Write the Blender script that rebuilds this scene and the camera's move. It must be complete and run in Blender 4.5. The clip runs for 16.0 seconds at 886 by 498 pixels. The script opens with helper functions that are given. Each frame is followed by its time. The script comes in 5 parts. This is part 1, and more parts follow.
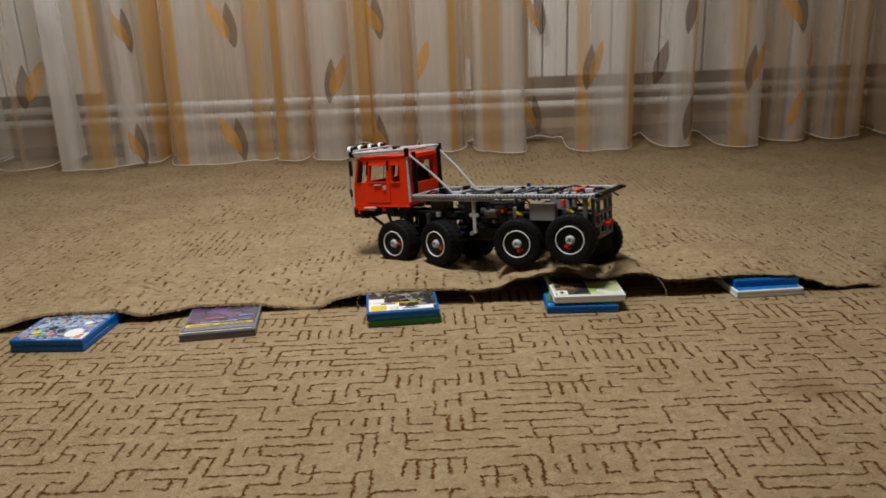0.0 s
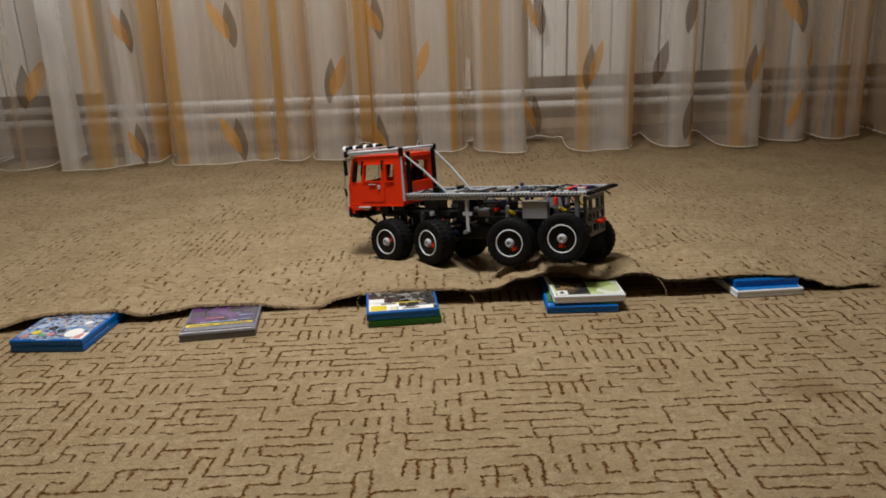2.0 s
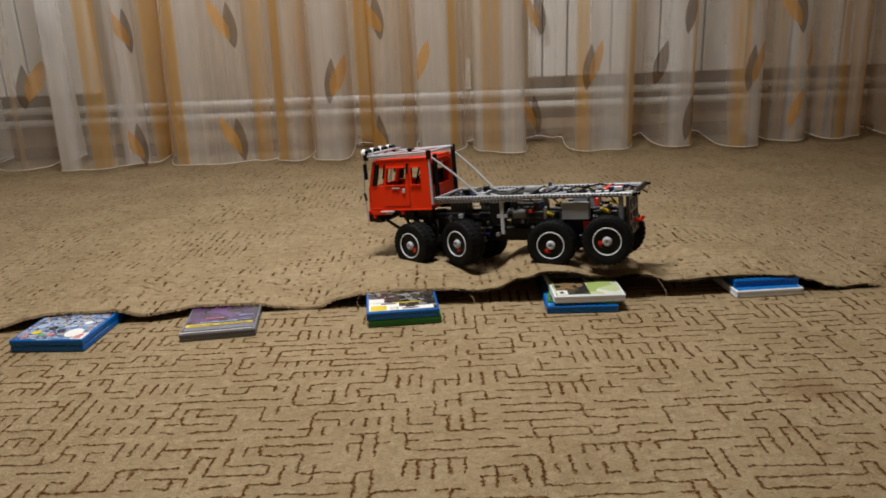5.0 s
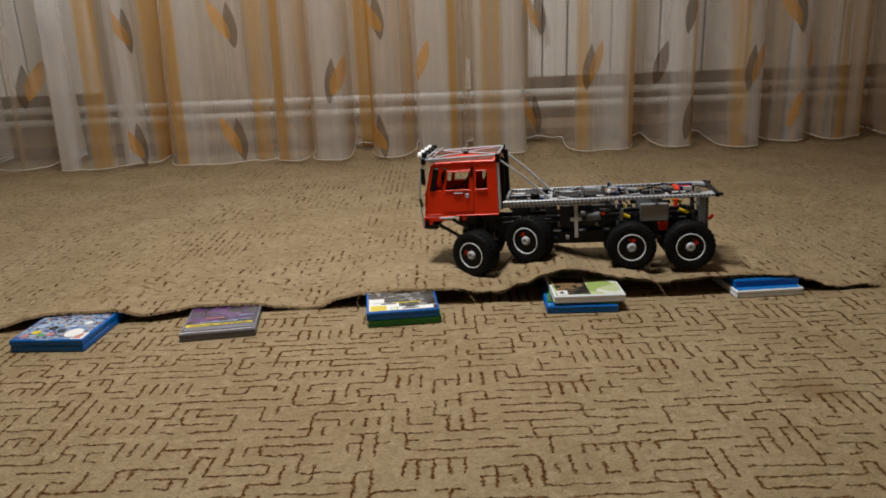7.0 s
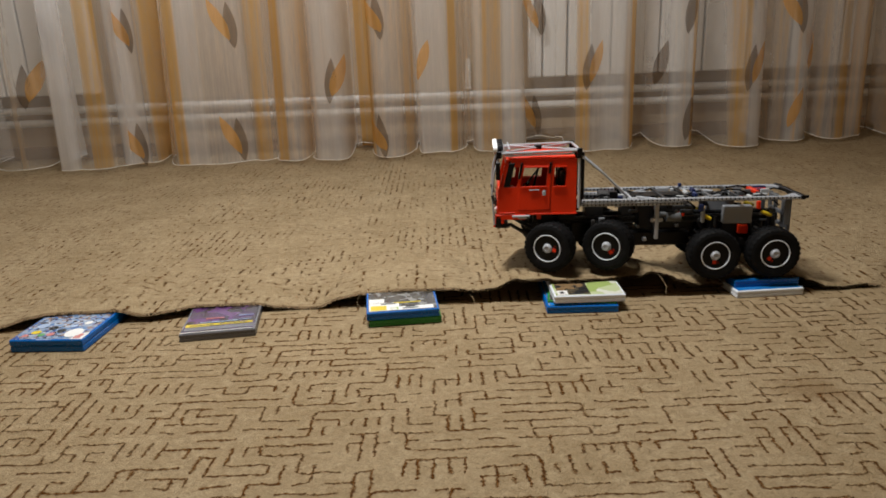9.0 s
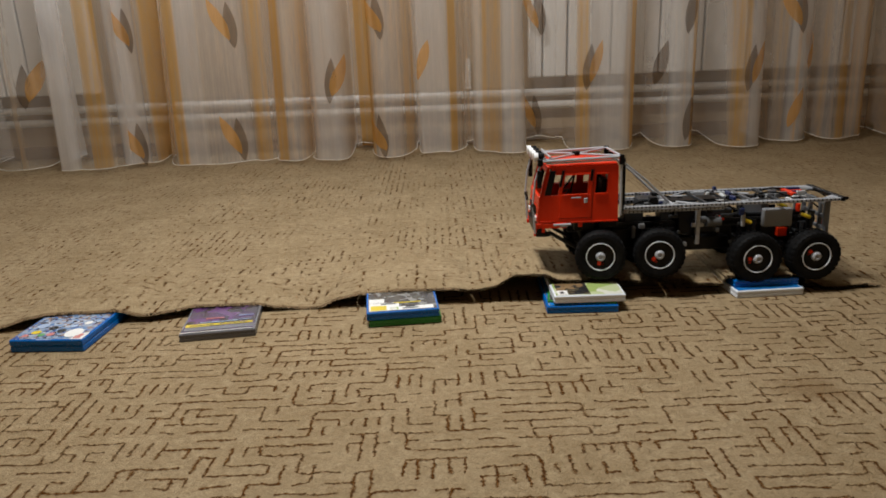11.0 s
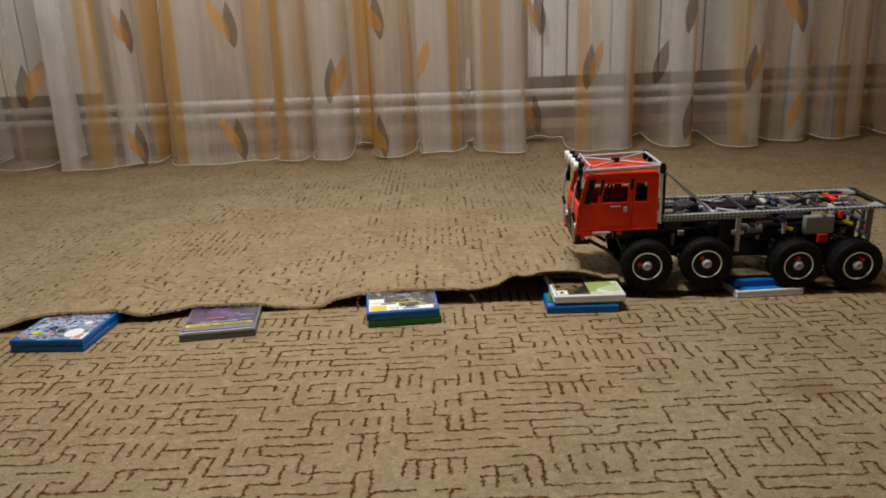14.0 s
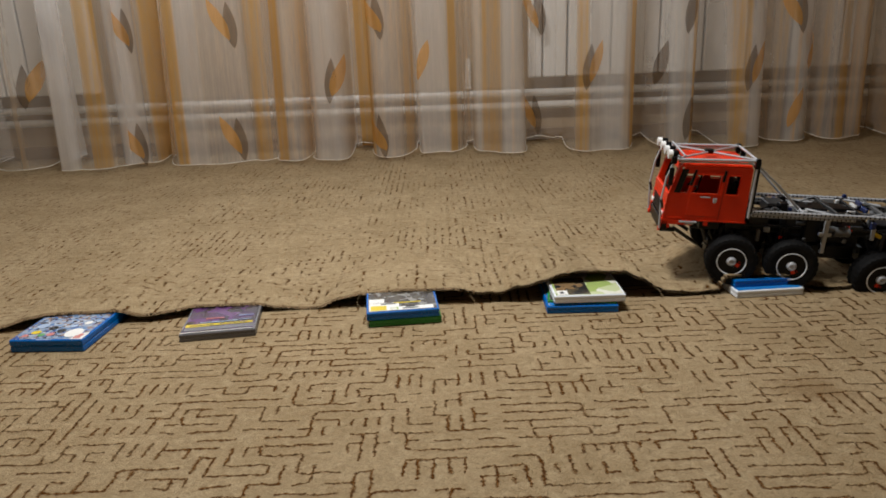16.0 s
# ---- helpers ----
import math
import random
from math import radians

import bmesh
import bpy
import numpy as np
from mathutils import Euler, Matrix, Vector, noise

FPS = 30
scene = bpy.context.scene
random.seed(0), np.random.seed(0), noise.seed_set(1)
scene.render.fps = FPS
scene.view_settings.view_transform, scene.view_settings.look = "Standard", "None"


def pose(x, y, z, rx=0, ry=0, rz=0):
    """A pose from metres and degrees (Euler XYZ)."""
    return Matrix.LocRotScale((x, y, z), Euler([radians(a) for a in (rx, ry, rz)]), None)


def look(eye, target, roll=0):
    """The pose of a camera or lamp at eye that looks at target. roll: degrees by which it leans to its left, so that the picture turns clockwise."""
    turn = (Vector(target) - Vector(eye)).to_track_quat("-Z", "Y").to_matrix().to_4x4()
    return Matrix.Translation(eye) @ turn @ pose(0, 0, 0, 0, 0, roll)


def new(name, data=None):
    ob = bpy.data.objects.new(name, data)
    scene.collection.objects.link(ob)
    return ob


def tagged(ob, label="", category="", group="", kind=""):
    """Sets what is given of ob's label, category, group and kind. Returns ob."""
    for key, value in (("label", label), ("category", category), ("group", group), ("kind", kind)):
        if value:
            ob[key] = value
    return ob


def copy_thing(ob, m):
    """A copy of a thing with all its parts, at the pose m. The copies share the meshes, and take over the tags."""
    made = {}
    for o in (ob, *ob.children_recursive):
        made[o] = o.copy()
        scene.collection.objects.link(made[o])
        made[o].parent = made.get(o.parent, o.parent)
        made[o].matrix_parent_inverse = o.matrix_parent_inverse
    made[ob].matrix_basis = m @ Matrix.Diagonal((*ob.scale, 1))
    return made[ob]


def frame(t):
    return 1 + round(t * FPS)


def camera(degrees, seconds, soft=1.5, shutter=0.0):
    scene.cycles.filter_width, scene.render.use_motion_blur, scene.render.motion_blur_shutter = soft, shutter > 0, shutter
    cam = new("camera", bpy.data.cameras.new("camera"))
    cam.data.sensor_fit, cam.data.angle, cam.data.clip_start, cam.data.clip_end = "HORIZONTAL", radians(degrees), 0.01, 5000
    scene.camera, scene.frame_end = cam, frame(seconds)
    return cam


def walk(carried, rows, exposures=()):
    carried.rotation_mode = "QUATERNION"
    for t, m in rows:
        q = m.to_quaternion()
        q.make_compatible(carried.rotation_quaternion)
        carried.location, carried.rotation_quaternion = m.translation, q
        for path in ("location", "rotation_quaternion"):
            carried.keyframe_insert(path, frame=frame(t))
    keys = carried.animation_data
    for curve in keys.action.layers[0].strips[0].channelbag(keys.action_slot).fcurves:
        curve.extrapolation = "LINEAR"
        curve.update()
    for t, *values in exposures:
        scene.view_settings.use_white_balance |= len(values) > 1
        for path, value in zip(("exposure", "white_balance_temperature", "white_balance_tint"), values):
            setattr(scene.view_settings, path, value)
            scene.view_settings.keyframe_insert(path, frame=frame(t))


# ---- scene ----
cam = camera(64.2, 16.0, soft=1.75)
CAM_H, CAM_TILT, CAM_ROLL = 0.52, 16.95, 2.18
CAM_POSE = look((0, 0, CAM_H), (0, math.cos(radians(CAM_TILT)), CAM_H - math.sin(radians(CAM_TILT))), -CAM_ROLL)
walk(cam, [(0.0, CAM_POSE), (16.0, CAM_POSE)], exposures=[(0.0, -0.1), (3.0, -0.1), (4.0, -0.03), (6.5, -0.12), (7.0, -0.2), (7.5, -0.24), (8.0, 0.0), (9.0, 0.02), (11.5, -0.13), (12.5, -0.18), (13.5, -0.18), (14.0, -0.12), (14.5, -0.04), (16.0, -0.04)])

# ---- light: grey daylight through the window behind the curtain, a ceiling lamp in the room ----
world = bpy.data.worlds.new("world")
scene.world = world
world.use_nodes = True
world.node_tree.nodes["Background"].inputs[0].default_value = (0.55, 0.62, 0.75, 1)
world.node_tree.nodes["Background"].inputs[1].default_value = 0.10


def lamp(name, m, power, size, color):
    data = bpy.data.lights.new(name, "AREA")
    data.shape, data.size, data.energy, data.color = "DISK", size, power, color
    ob = new(name, data)
    ob.matrix_world = m
    return ob


lamp("ceiling_light_source", look((-0.20, 1.23, 1.92), (-0.20, 1.23, 0)), 42.5, 0.42, (1.0, 0.985, 0.955))
WIN_X0, WIN_X1, WIN_Z0, WIN_Z1 = -2.0, 0.6, 0.98, 2.25
sky_lamp = lamp("window_light", look(((WIN_X0 + WIN_X1) / 2, 3.5, (WIN_Z0 + WIN_Z1) / 2), ((WIN_X0 + WIN_X1) / 2, 2.5, 1.05)), 34, 1.0, (0.86, 0.93, 1.0))
sky_lamp.data.shape, sky_lamp.data.size, sky_lamp.data.size_y = "RECTANGLE", WIN_X1 - WIN_X0 - 0.1, WIN_Z1 - WIN_Z0 - 0.1

# ---- materials ----


class Nodes:
    """A small wrapper to write node materials in few lines."""

    def __init__(self, name):
        self.mat = bpy.data.materials.new(name)
        self.mat.use_nodes = True
        self.t = self.mat.node_tree
        self.bsdf = self.t.nodes["Principled BSDF"]
        self.out = self.t.nodes["Material Output"]

    def put(self, socket, value):
        if isinstance(value, bpy.types.NodeSocket):
            self.t.links.new(value, socket)
        else:
            if socket.type == "RGBA" and len(value) == 3:
                value = (*value, 1)
            socket.default_value = value

    def add(self, kind, *inputs, out=0, **props):
        n = self.t.nodes.new(kind)
        for key, value in props.items():
            setattr(n, key, value)
        for i, value in enumerate(inputs):
            if value is not None:
                self.put(n.inputs[i], value)
        return n.outputs[out]

    def math(self, op, a, b=0.0, c=None):
        return self.add("ShaderNodeMath", a, b, c, operation=op)

    def mix(self, f, a, b):
        n = self.t.nodes.new("ShaderNodeMix")
        n.data_type = "RGBA"
        self.put(n.inputs[0], f), self.put(n.inputs[6], a), self.put(n.inputs[7], b)
        return n.outputs[2]

    def noise(self, vec, scale, detail=3.0, rough=0.55, out=0):
        n = self.t.nodes.new("ShaderNodeTexNoise")
        self.put(n.inputs["Vector"], vec), self.put(n.inputs["Scale"], scale), self.put(n.inputs["Detail"], detail), self.put(n.inputs["Roughness"], rough)
        return n.outputs[out]

    def ramp(self, f, lo, hi):
        n = self.t.nodes.new("ShaderNodeMapRange")
        n.interpolation_type = "SMOOTHSTEP"
        self.put(n.inputs[0], f)
        n.inputs[1].default_value, n.inputs[2].default_value = lo, hi
        return n.outputs[0]

    def set(self, **values):
        for key, value in values.items():
            self.put(self.bsdf.inputs[key.replace("_", " ")], value)

    def bump(self, height, strength=0.3, distance=0.002):
        n = self.t.nodes.new("ShaderNodeBump")
        n.inputs["Strength"].default_value, n.inputs["Distance"].default_value = strength, distance
        self.put(n.inputs["Height"], height)
        self.put(self.bsdf.inputs["Normal"], n.outputs[0])


def coords(n):
    return n.add("ShaderNodeTexCoord", out=3)


def plastic(name, color, rough=0.3, wear=0.12, gloss=0.4):
    n = Nodes(name)
    c = coords(n)
    big, fine = n.noise(c, 25.0, 2.0), n.noise(c, 420.0, 2.0)
    dark = tuple(v * (1 - 2 * wear) for v in color)
    n.set(Base_Color=n.mix(big, dark, color), Roughness=n.math("MULTIPLY_ADD", fine, 0.18, rough - 0.05))
    n.put(n.bsdf.inputs["Specular IOR Level"], gloss)
    n.bump(fine, 0.05, 0.0004)
    return n.mat


def stroke_bits(n, uv, p, lines_across, broken):
    """How far the brown strokes show at a place of the pile."""
    sep = n.t.nodes.new("ShaderNodeSeparateXYZ")
    n.put(sep.inputs[0], p)
    x, y = sep.outputs[0], sep.outputs[1]

    def rnd(a, b, k):
        v = n.add("ShaderNodeCombineXYZ", a, b, float(k))
        return n.add("ShaderNodeTexWhiteNoise", v, noise_dimensions="3D")

    def cell(a, size, shift=0.0):
        return n.math("FLOOR", n.math("MULTIPLY_ADD", a, 1.0 / size, shift))

    # a lattice of edges; blocks choose strokes along or across
    dx, dy = 0.0190, 0.0205
    xi, yj = n.math("FLOOR", n.math("MULTIPLY_ADD", x, 1.0 / dx, 0.5)), n.math("FLOOR", n.math("MULTIPLY_ADD", y, 1.0 / dy, 0.5))
    off_x = n.math("MULTIPLY", n.math("ABSOLUTE", n.math("MULTIPLY_ADD", x, 1.0 / dx, n.math("MULTIPLY", xi, -1.0))), dx)
    off_y = n.math("MULTIPLY", n.math("ABSOLUTE", n.math("MULTIPLY_ADD", y, 1.0 / dy, n.math("MULTIPLY", yj, -1.0))), dy)
    pick = n.math("GREATER_THAN", rnd(cell(x, dx * 5, 0.37), cell(y, dy * 4, 0.21), 1), 0.60)
    run = 3.0
    off = n.math("FLOOR", n.math("MULTIPLY", rnd(yj, 3.0, 2), run))
    seg = n.math("FLOOR", n.math("MULTIPLY_ADD", x, 1.0 / (dx * run), n.math("MULTIPLY", off, 1 / run)))
    h_on = n.math("GREATER_THAN", rnd(seg, yj, 4), n.math("MULTIPLY_ADD", pick, 0.45, 0.36))
    # short strokes side by side
    seg2 = n.math("FLOOR", n.math("MULTIPLY_ADD", y, 1.0 / (dy * 2), n.math("MULTIPLY", n.math("FLOOR", n.math("MULTIPLY", rnd(xi, 5.0, 6), 2.0)), 0.5)))
    dash = n.math("MULTIPLY", n.math("GREATER_THAN", rnd(xi, seg2, 7), 0.30), pick)
    # hooks where a long stroke ends
    row = n.math("FLOOR", n.math("MULTIPLY", y, 1.0 / dy))
    off_r = n.math("FLOOR", n.math("MULTIPLY", rnd(row, 3.0, 2), run))
    joint = n.math("LESS_THAN", n.math("FLOORED_MODULO", n.math("ADD", n.math("ADD", xi, off_r), 0.5), run), 1.0)
    hook = n.math("MULTIPLY", n.math("MULTIPLY", joint, n.math("GREATER_THAN", rnd(xi, row, 9), 0.38)), n.math("SUBTRACT", 1.0, pick))
    v_on = n.math("MAXIMUM", dash, hook)
    thick = n.math("MULTIPLY_ADD", n.noise(p, 45.0, 2.0), 0.0034 + 0.006 * broken, 0.0009 + 0.003 * broken)
    fuzz = n.math("MULTIPLY_ADD", n.noise(uv, 420.0, 2.0, 0.7), 0.0052, -0.0026)
    lines_h = n.math("MULTIPLY", n.math("MULTIPLY", h_on, n.math("SUBTRACT", 1.0, n.ramp(n.math("DIVIDE", n.math("ADD", off_y, fuzz), thick), 0.0, 1.6))), lines_across)
    lines_v = n.math("MULTIPLY", v_on, n.math("SUBTRACT", 1.0, n.ramp(n.math("DIVIDE", n.math("ADD", off_x, fuzz), thick), 0.0, 1.6)))
    lines = n.math("MAXIMUM", lines_h, lines_v)
    fray = n.math("MULTIPLY_ADD", n.ramp(n.noise(p, 150.0, 3.0, 0.75), 0.34, 0.62), 0.6, 0.4)
    # the flatter view over the lying pile lets only short bits of the strokes show
    fray = n.math("MULTIPLY", fray, n.ramp(n.noise(uv, 62.0, 2.0, 0.6), 0.45, 0.57))
    fray = n.math("MULTIPLY", fray, n.math("MULTIPLY_ADD", n.ramp(n.noise(uv, 6.0, 2.0), 0.36, 0.56), 0.45, 0.55))
    fade = n.ramp(n.noise(uv, 7.0, 2.0), 0.28, 0.55)
    lines = n.math("MULTIPLY", n.math("MULTIPLY", lines, fray), n.math("MULTIPLY_ADD", fade, 0.40, 1.10))
    return n.math("MINIMUM", lines, 1.0)


def carpet(name, lines_across, broken):
    """Beige cut pile. With broken above nought it carries short bits of brown strokes."""
    n = Nodes(name)
    uv = n.add("ShaderNodeUVMap", uv_map="plan")
    wob = n.add("ShaderNodeVectorMath", n.noise(uv, 26.0, 2.0, out=1), (0.5, 0.5, 0.5), operation="SUBTRACT")
    wob = n.add("ShaderNodeVectorMath", wob, (0.014, 0.014, 0.0), operation="MULTIPLY")
    fine = n.add("ShaderNodeVectorMath", n.noise(uv, 150.0, 3.0, 0.7, out=1), (0.5, 0.5, 0.5), operation="SUBTRACT")
    fine = n.add("ShaderNodeVectorMath", fine, (0.0062, 0.0062, 0.0), operation="MULTIPLY")
    p = n.add("ShaderNodeVectorMath", n.add("ShaderNodeVectorMath", uv, wob, operation="ADD"), fine, operation="ADD")
    lines = stroke_bits(n, uv, p, lines_across, broken) if broken else 0.0
    pile, tuft, patch = n.noise(uv, 330.0, 4.0, 0.75), n.noise(uv, 1300.0, 2.0), n.noise(uv, 5.0, 3.0)
    base = n.mix(n.ramp(patch, 0.3, 0.7), (0.440, 0.325, 0.185), (0.525, 0.397, 0.238))
    clump, felt = n.noise(uv, 105.0, 3.0, 0.65), n.noise(uv, 38.0, 2.0, 0.6)
    base = n.mix(n.math("MULTIPLY", n.ramp(felt, 0.46, 0.66), 0.34), base, (0.66, 0.52, 0.33))
    base = n.mix(n.math("MULTIPLY", n.ramp(clump, 0.42, 0.64), 0.34), base, (0.30, 0.21, 0.11))
    base = n.mix(n.math("MULTIPLY", n.ramp(pile, 0.44, 0.62), 0.34), base, (0.29, 0.20, 0.105))
    # an old spill that has darkened the pile
    spot = n.add("ShaderNodeVectorMath", n.add("ShaderNodeVectorMath", uv, n.add("ShaderNodeVectorMath", wob, (6.0, 6.0, 0.0), operation="MULTIPLY"), operation="ADD"), (0.535, 0.93, 0.0), operation="DISTANCE", out=1)
    base = n.mix(n.math("MULTIPLY", n.math("SUBTRACT", 1.0, n.ramp(spot, 0.015, 0.075)), 0.50), base, (0.23, 0.135, 0.055))
    tone = n.mix(n.ramp(n.noise(p, 60.0, 2.0), 0.35, 0.62), (0.21, 0.085, 0.014), (0.105, 0.036, 0.005))
    n.set(Base_Color=n.mix(lines, base, tone), Roughness=0.95, Specular_IOR_Level=0.1)
    height = n.math("SUBTRACT", n.math("MULTIPLY_ADD", clump, 1.3, n.math("MULTIPLY_ADD", tuft, 0.3, n.math("MULTIPLY", pile, 0.9))), n.math("MULTIPLY", lines, 1.1))
    n.bump(height, 1.0, 0.005)
    return n.mat


def stroke_yarn():
    """Dark brown tufts of the carpet's pattern, fuzzy and uneven towards their sides."""
    n = Nodes("stroke_yarn")
    uv = n.add("ShaderNodeUVMap", uv_map="plan")
    side = n.add("ShaderNodeAttribute", attribute_name="core", out=2)
    knot, fuzz, age = n.noise(uv, 190.0, 2.0, 0.6), n.noise(uv, 620.0, 3.0, 0.7), n.noise(uv, 9.0, 2.0)
    body = n.math("ADD", side, n.math("MULTIPLY_ADD", fuzz, 1.3, -0.65))
    body = n.math("ADD", body, n.math("MULTIPLY_ADD", knot, 2.0, -1.0))
    alpha = n.math("MULTIPLY", n.ramp(body, 0.12, 1.0), n.math("MULTIPLY_ADD", n.ramp(age, 0.32, 0.62), 0.30, 0.70))
    tone = n.mix(n.ramp(knot, 0.36, 0.62), (0.230, 0.105, 0.026), (0.080, 0.028, 0.004))
    n.set(Base_Color=tone, Roughness=0.95, Specular_IOR_Level=0.1, Alpha=alpha)
    n.bump(n.math("ADD", knot, fuzz), 0.8, 0.003)
    return n.mat


def sheer(name, print_color=None):
    """Thin woven organza: part see-through, with brown bands along its length."""
    n = Nodes(name)
    uv = n.add("ShaderNodeUVMap", uv_map="cloth")
    sep = n.t.nodes.new("ShaderNodeSeparateXYZ")
    n.put(sep.inputs[0], uv)
    u = sep.outputs[0]
    grain = n.noise(n.add("ShaderNodeVectorMath", uv, (220.0, 14.0, 1.0), operation="MULTIPLY"), 1.0, 3.0, 0.7)
    streak = n.noise(n.add("ShaderNodeVectorMath", uv, (60.0, 1.2, 1.0), operation="MULTIPLY"), 1.0, 2.0, 0.6)
    if print_color is None:
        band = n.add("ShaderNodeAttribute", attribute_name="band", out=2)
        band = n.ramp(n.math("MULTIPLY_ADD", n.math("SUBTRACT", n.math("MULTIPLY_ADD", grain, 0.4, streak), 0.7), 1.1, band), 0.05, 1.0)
        # extra cover imitates the brighter look of the fold fronts
        pale_fold = n.add("ShaderNodeAttribute", attribute_name="pale_fold", out=2)
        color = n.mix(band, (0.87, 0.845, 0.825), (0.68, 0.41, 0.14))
        cover = n.math("MULTIPLY_ADD", pale_fold, 0.30, n.math("MULTIPLY_ADD", band, 0.44, n.math("MULTIPLY_ADD", n.math("ADD", grain, streak), 0.13, 0.09)))
    else:
        color = n.mix(grain, tuple(v * 0.8 for v in print_color), print_color)
        cover = n.math("MULTIPLY_ADD", grain, 0.14, 0.50)
    diff = n.add("ShaderNodeBsdfDiffuse", color)
    trans = n.add("ShaderNodeBsdfTranslucent", color)
    cloth = n.add("ShaderNodeMixShader", 0.38, diff, trans)
    clear = n.add("ShaderNodeBsdfTransparent")
    n.put(n.out.inputs[0], n.add("ShaderNodeMixShader", cover, clear, cloth))
    return n.mat


def painted(name, color, rough=0.6, relief=0.15, scale=40.0):
    n = Nodes(name)
    c = coords(n)
    big, fine = n.noise(c, 2.5, 3.0), n.noise(c, scale, 4.0)
    n.set(Base_Color=n.mix(big, tuple(v * 0.88 for v in color), color), Roughness=rough)
    n.bump(fine, relief, 0.002)
    return n.mat


def rubber(name):
    n = Nodes(name)
    c = coords(n)
    dust = n.ramp(n.noise(c, 60.0, 4.0), 0.45, 0.8)
    n.set(Base_Color=n.mix(dust, (0.003, 0.003, 0.0035), (0.009, 0.0085, 0.008)), Roughness=0.72)
    n.put(n.bsdf.inputs["Specular IOR Level"], 0.18)
    n.bump(n.noise(c, 300.0), 0.2, 0.0006)
    return n.mat


def cover_print(name, colors, scale):
    """A printed paper sleeve under clear film: patches of several inks."""
    n = Nodes(name)
    c = coords(n)
    w = n.noise(c, 30.0, 3.0, out=1)
    c2 = n.add("ShaderNodeVectorMath", c, n.add("ShaderNodeVectorMath", w, (0.02, 0.02, 0.02), operation="MULTIPLY"), operation="ADD")
    vor = n.t.nodes.new("ShaderNodeTexVoronoi")
    n.put(vor.inputs["Vector"], c2)
    vor.inputs["Scale"].default_value = scale
    s = n.t.nodes.new("ShaderNodeSeparateXYZ")
    n.put(s.inputs[0], vor.outputs["Color"])
    color = colors[0]
    for i, ink in enumerate(colors[1:]):
        color = n.mix(n.math("GREATER_THAN", s.outputs[i % 3], 0.5 + 0.09 * i), color, ink)
    n.set(Base_Color=color, Roughness=0.25)
    n.put(n.bsdf.inputs["Coat Weight"], 0.5)
    return n.mat


CARPET = carpet("carpet_pile", 0.0, 0.0)
RUNNER = carpet("runner_pile", 0.55, 0.05)
STROKE = stroke_yarn()
BACKING = painted("jute_backing", (0.27, 0.18, 0.095), 0.95, 0.6, 300.0)
FRAY = painted("frayed_yarn", (0.55, 0.42, 0.25), 0.95, 0.6, 300.0)
SHEER = sheer("sheer_cloth")
LEAF_ORANGE = sheer("leaf_orange", (0.95, 0.50, 0.12))
LEAF_BROWN = sheer("leaf_brown", (0.20, 0.13, 0.075))
HEM = painted("hem_thread", (0.86, 0.82, 0.74), 0.8)
WALLPAPER = painted("wallpaper", (0.50, 0.375, 0.235), 0.85, 0.3, 90.0)
PLASTER = painted("ceiling_paint", (0.54, 0.52, 0.48), 0.9)
ENAMEL = painted("white_enamel", (0.88, 0.87, 0.85), 0.35, 0.05)
RED = plastic("red_plastic", (0.80, 0.036, 0.005), 0.26, 0.1, 0.25)
GREY = plastic("light_grey_plastic", (0.46, 0.48, 0.52), 0.28)
LIGHTGREY = plastic("pale_grey_plastic", (0.58, 0.60, 0.62), 0.25)
MIDGREY = plastic("mid_grey_plastic", (0.12, 0.125, 0.13), 0.35)
FRAMEGREY = plastic("frame_grey", (0.13, 0.135, 0.145), 0.35)
BOXGREY = plastic("battery_grey", (0.24, 0.25, 0.27), 0.4, 0.06)
DARKGREY = plastic("dark_grey_plastic", (0.034, 0.036, 0.039), 0.35, 0.12, 0.3)
BLACK = plastic("black_plastic", (0.004, 0.004, 0.005), 0.3, 0.12, 0.2)
WHITE = plastic("white_plastic", (0.80, 0.85, 0.92), 0.3, 0.04)
CLEAR = plastic("pearl_lens", (0.90, 0.91, 0.92), 0.12, 0.03)
YELLOW = plastic("yellow_plastic", (0.75, 0.55, 0.03), 0.3)
NAVY = plastic("navy_plastic", (0.015, 0.03, 0.12), 0.3)
RUBBER = rubber("tyre_rubber")
BLUE = plastic("blue_case", (0.0, 0.13, 0.50), 0.22, 0.05)
GREEN = plastic("green_case", (0.03, 0.26, 0.04), 0.25, 0.05)
CASEGREY = plastic("grey_case", (0.15, 0.15, 0.165), 0.25, 0.05)

# ---- mesh helpers ----


def mesh_ob(name, bm, mat, smooth=False):
    me = bpy.data.meshes.new(name)
    bm.normal_update()
    bm.to_mesh(me)
    bm.free()
    for m in (mat if isinstance(mat, (list, tuple)) else [mat]):
        me.materials.append(m)
    if smooth:
        me.polygons.foreach_set("use_smooth", [True] * len(me.polygons))
    return new(name, me)


def part(name, bm, material, parent, label="", smooth=False):
    ob = mesh_ob(name, bm, material, smooth)
    ob.parent = parent
    if label:
        ob["label"] = label
    return ob


def thing(name, m, label, category, group="", kind=""):
    ob = new(name)
    ob.matrix_world = m
    ob.empty_display_size = 0.05
    return tagged(ob, label, category, group, kind)


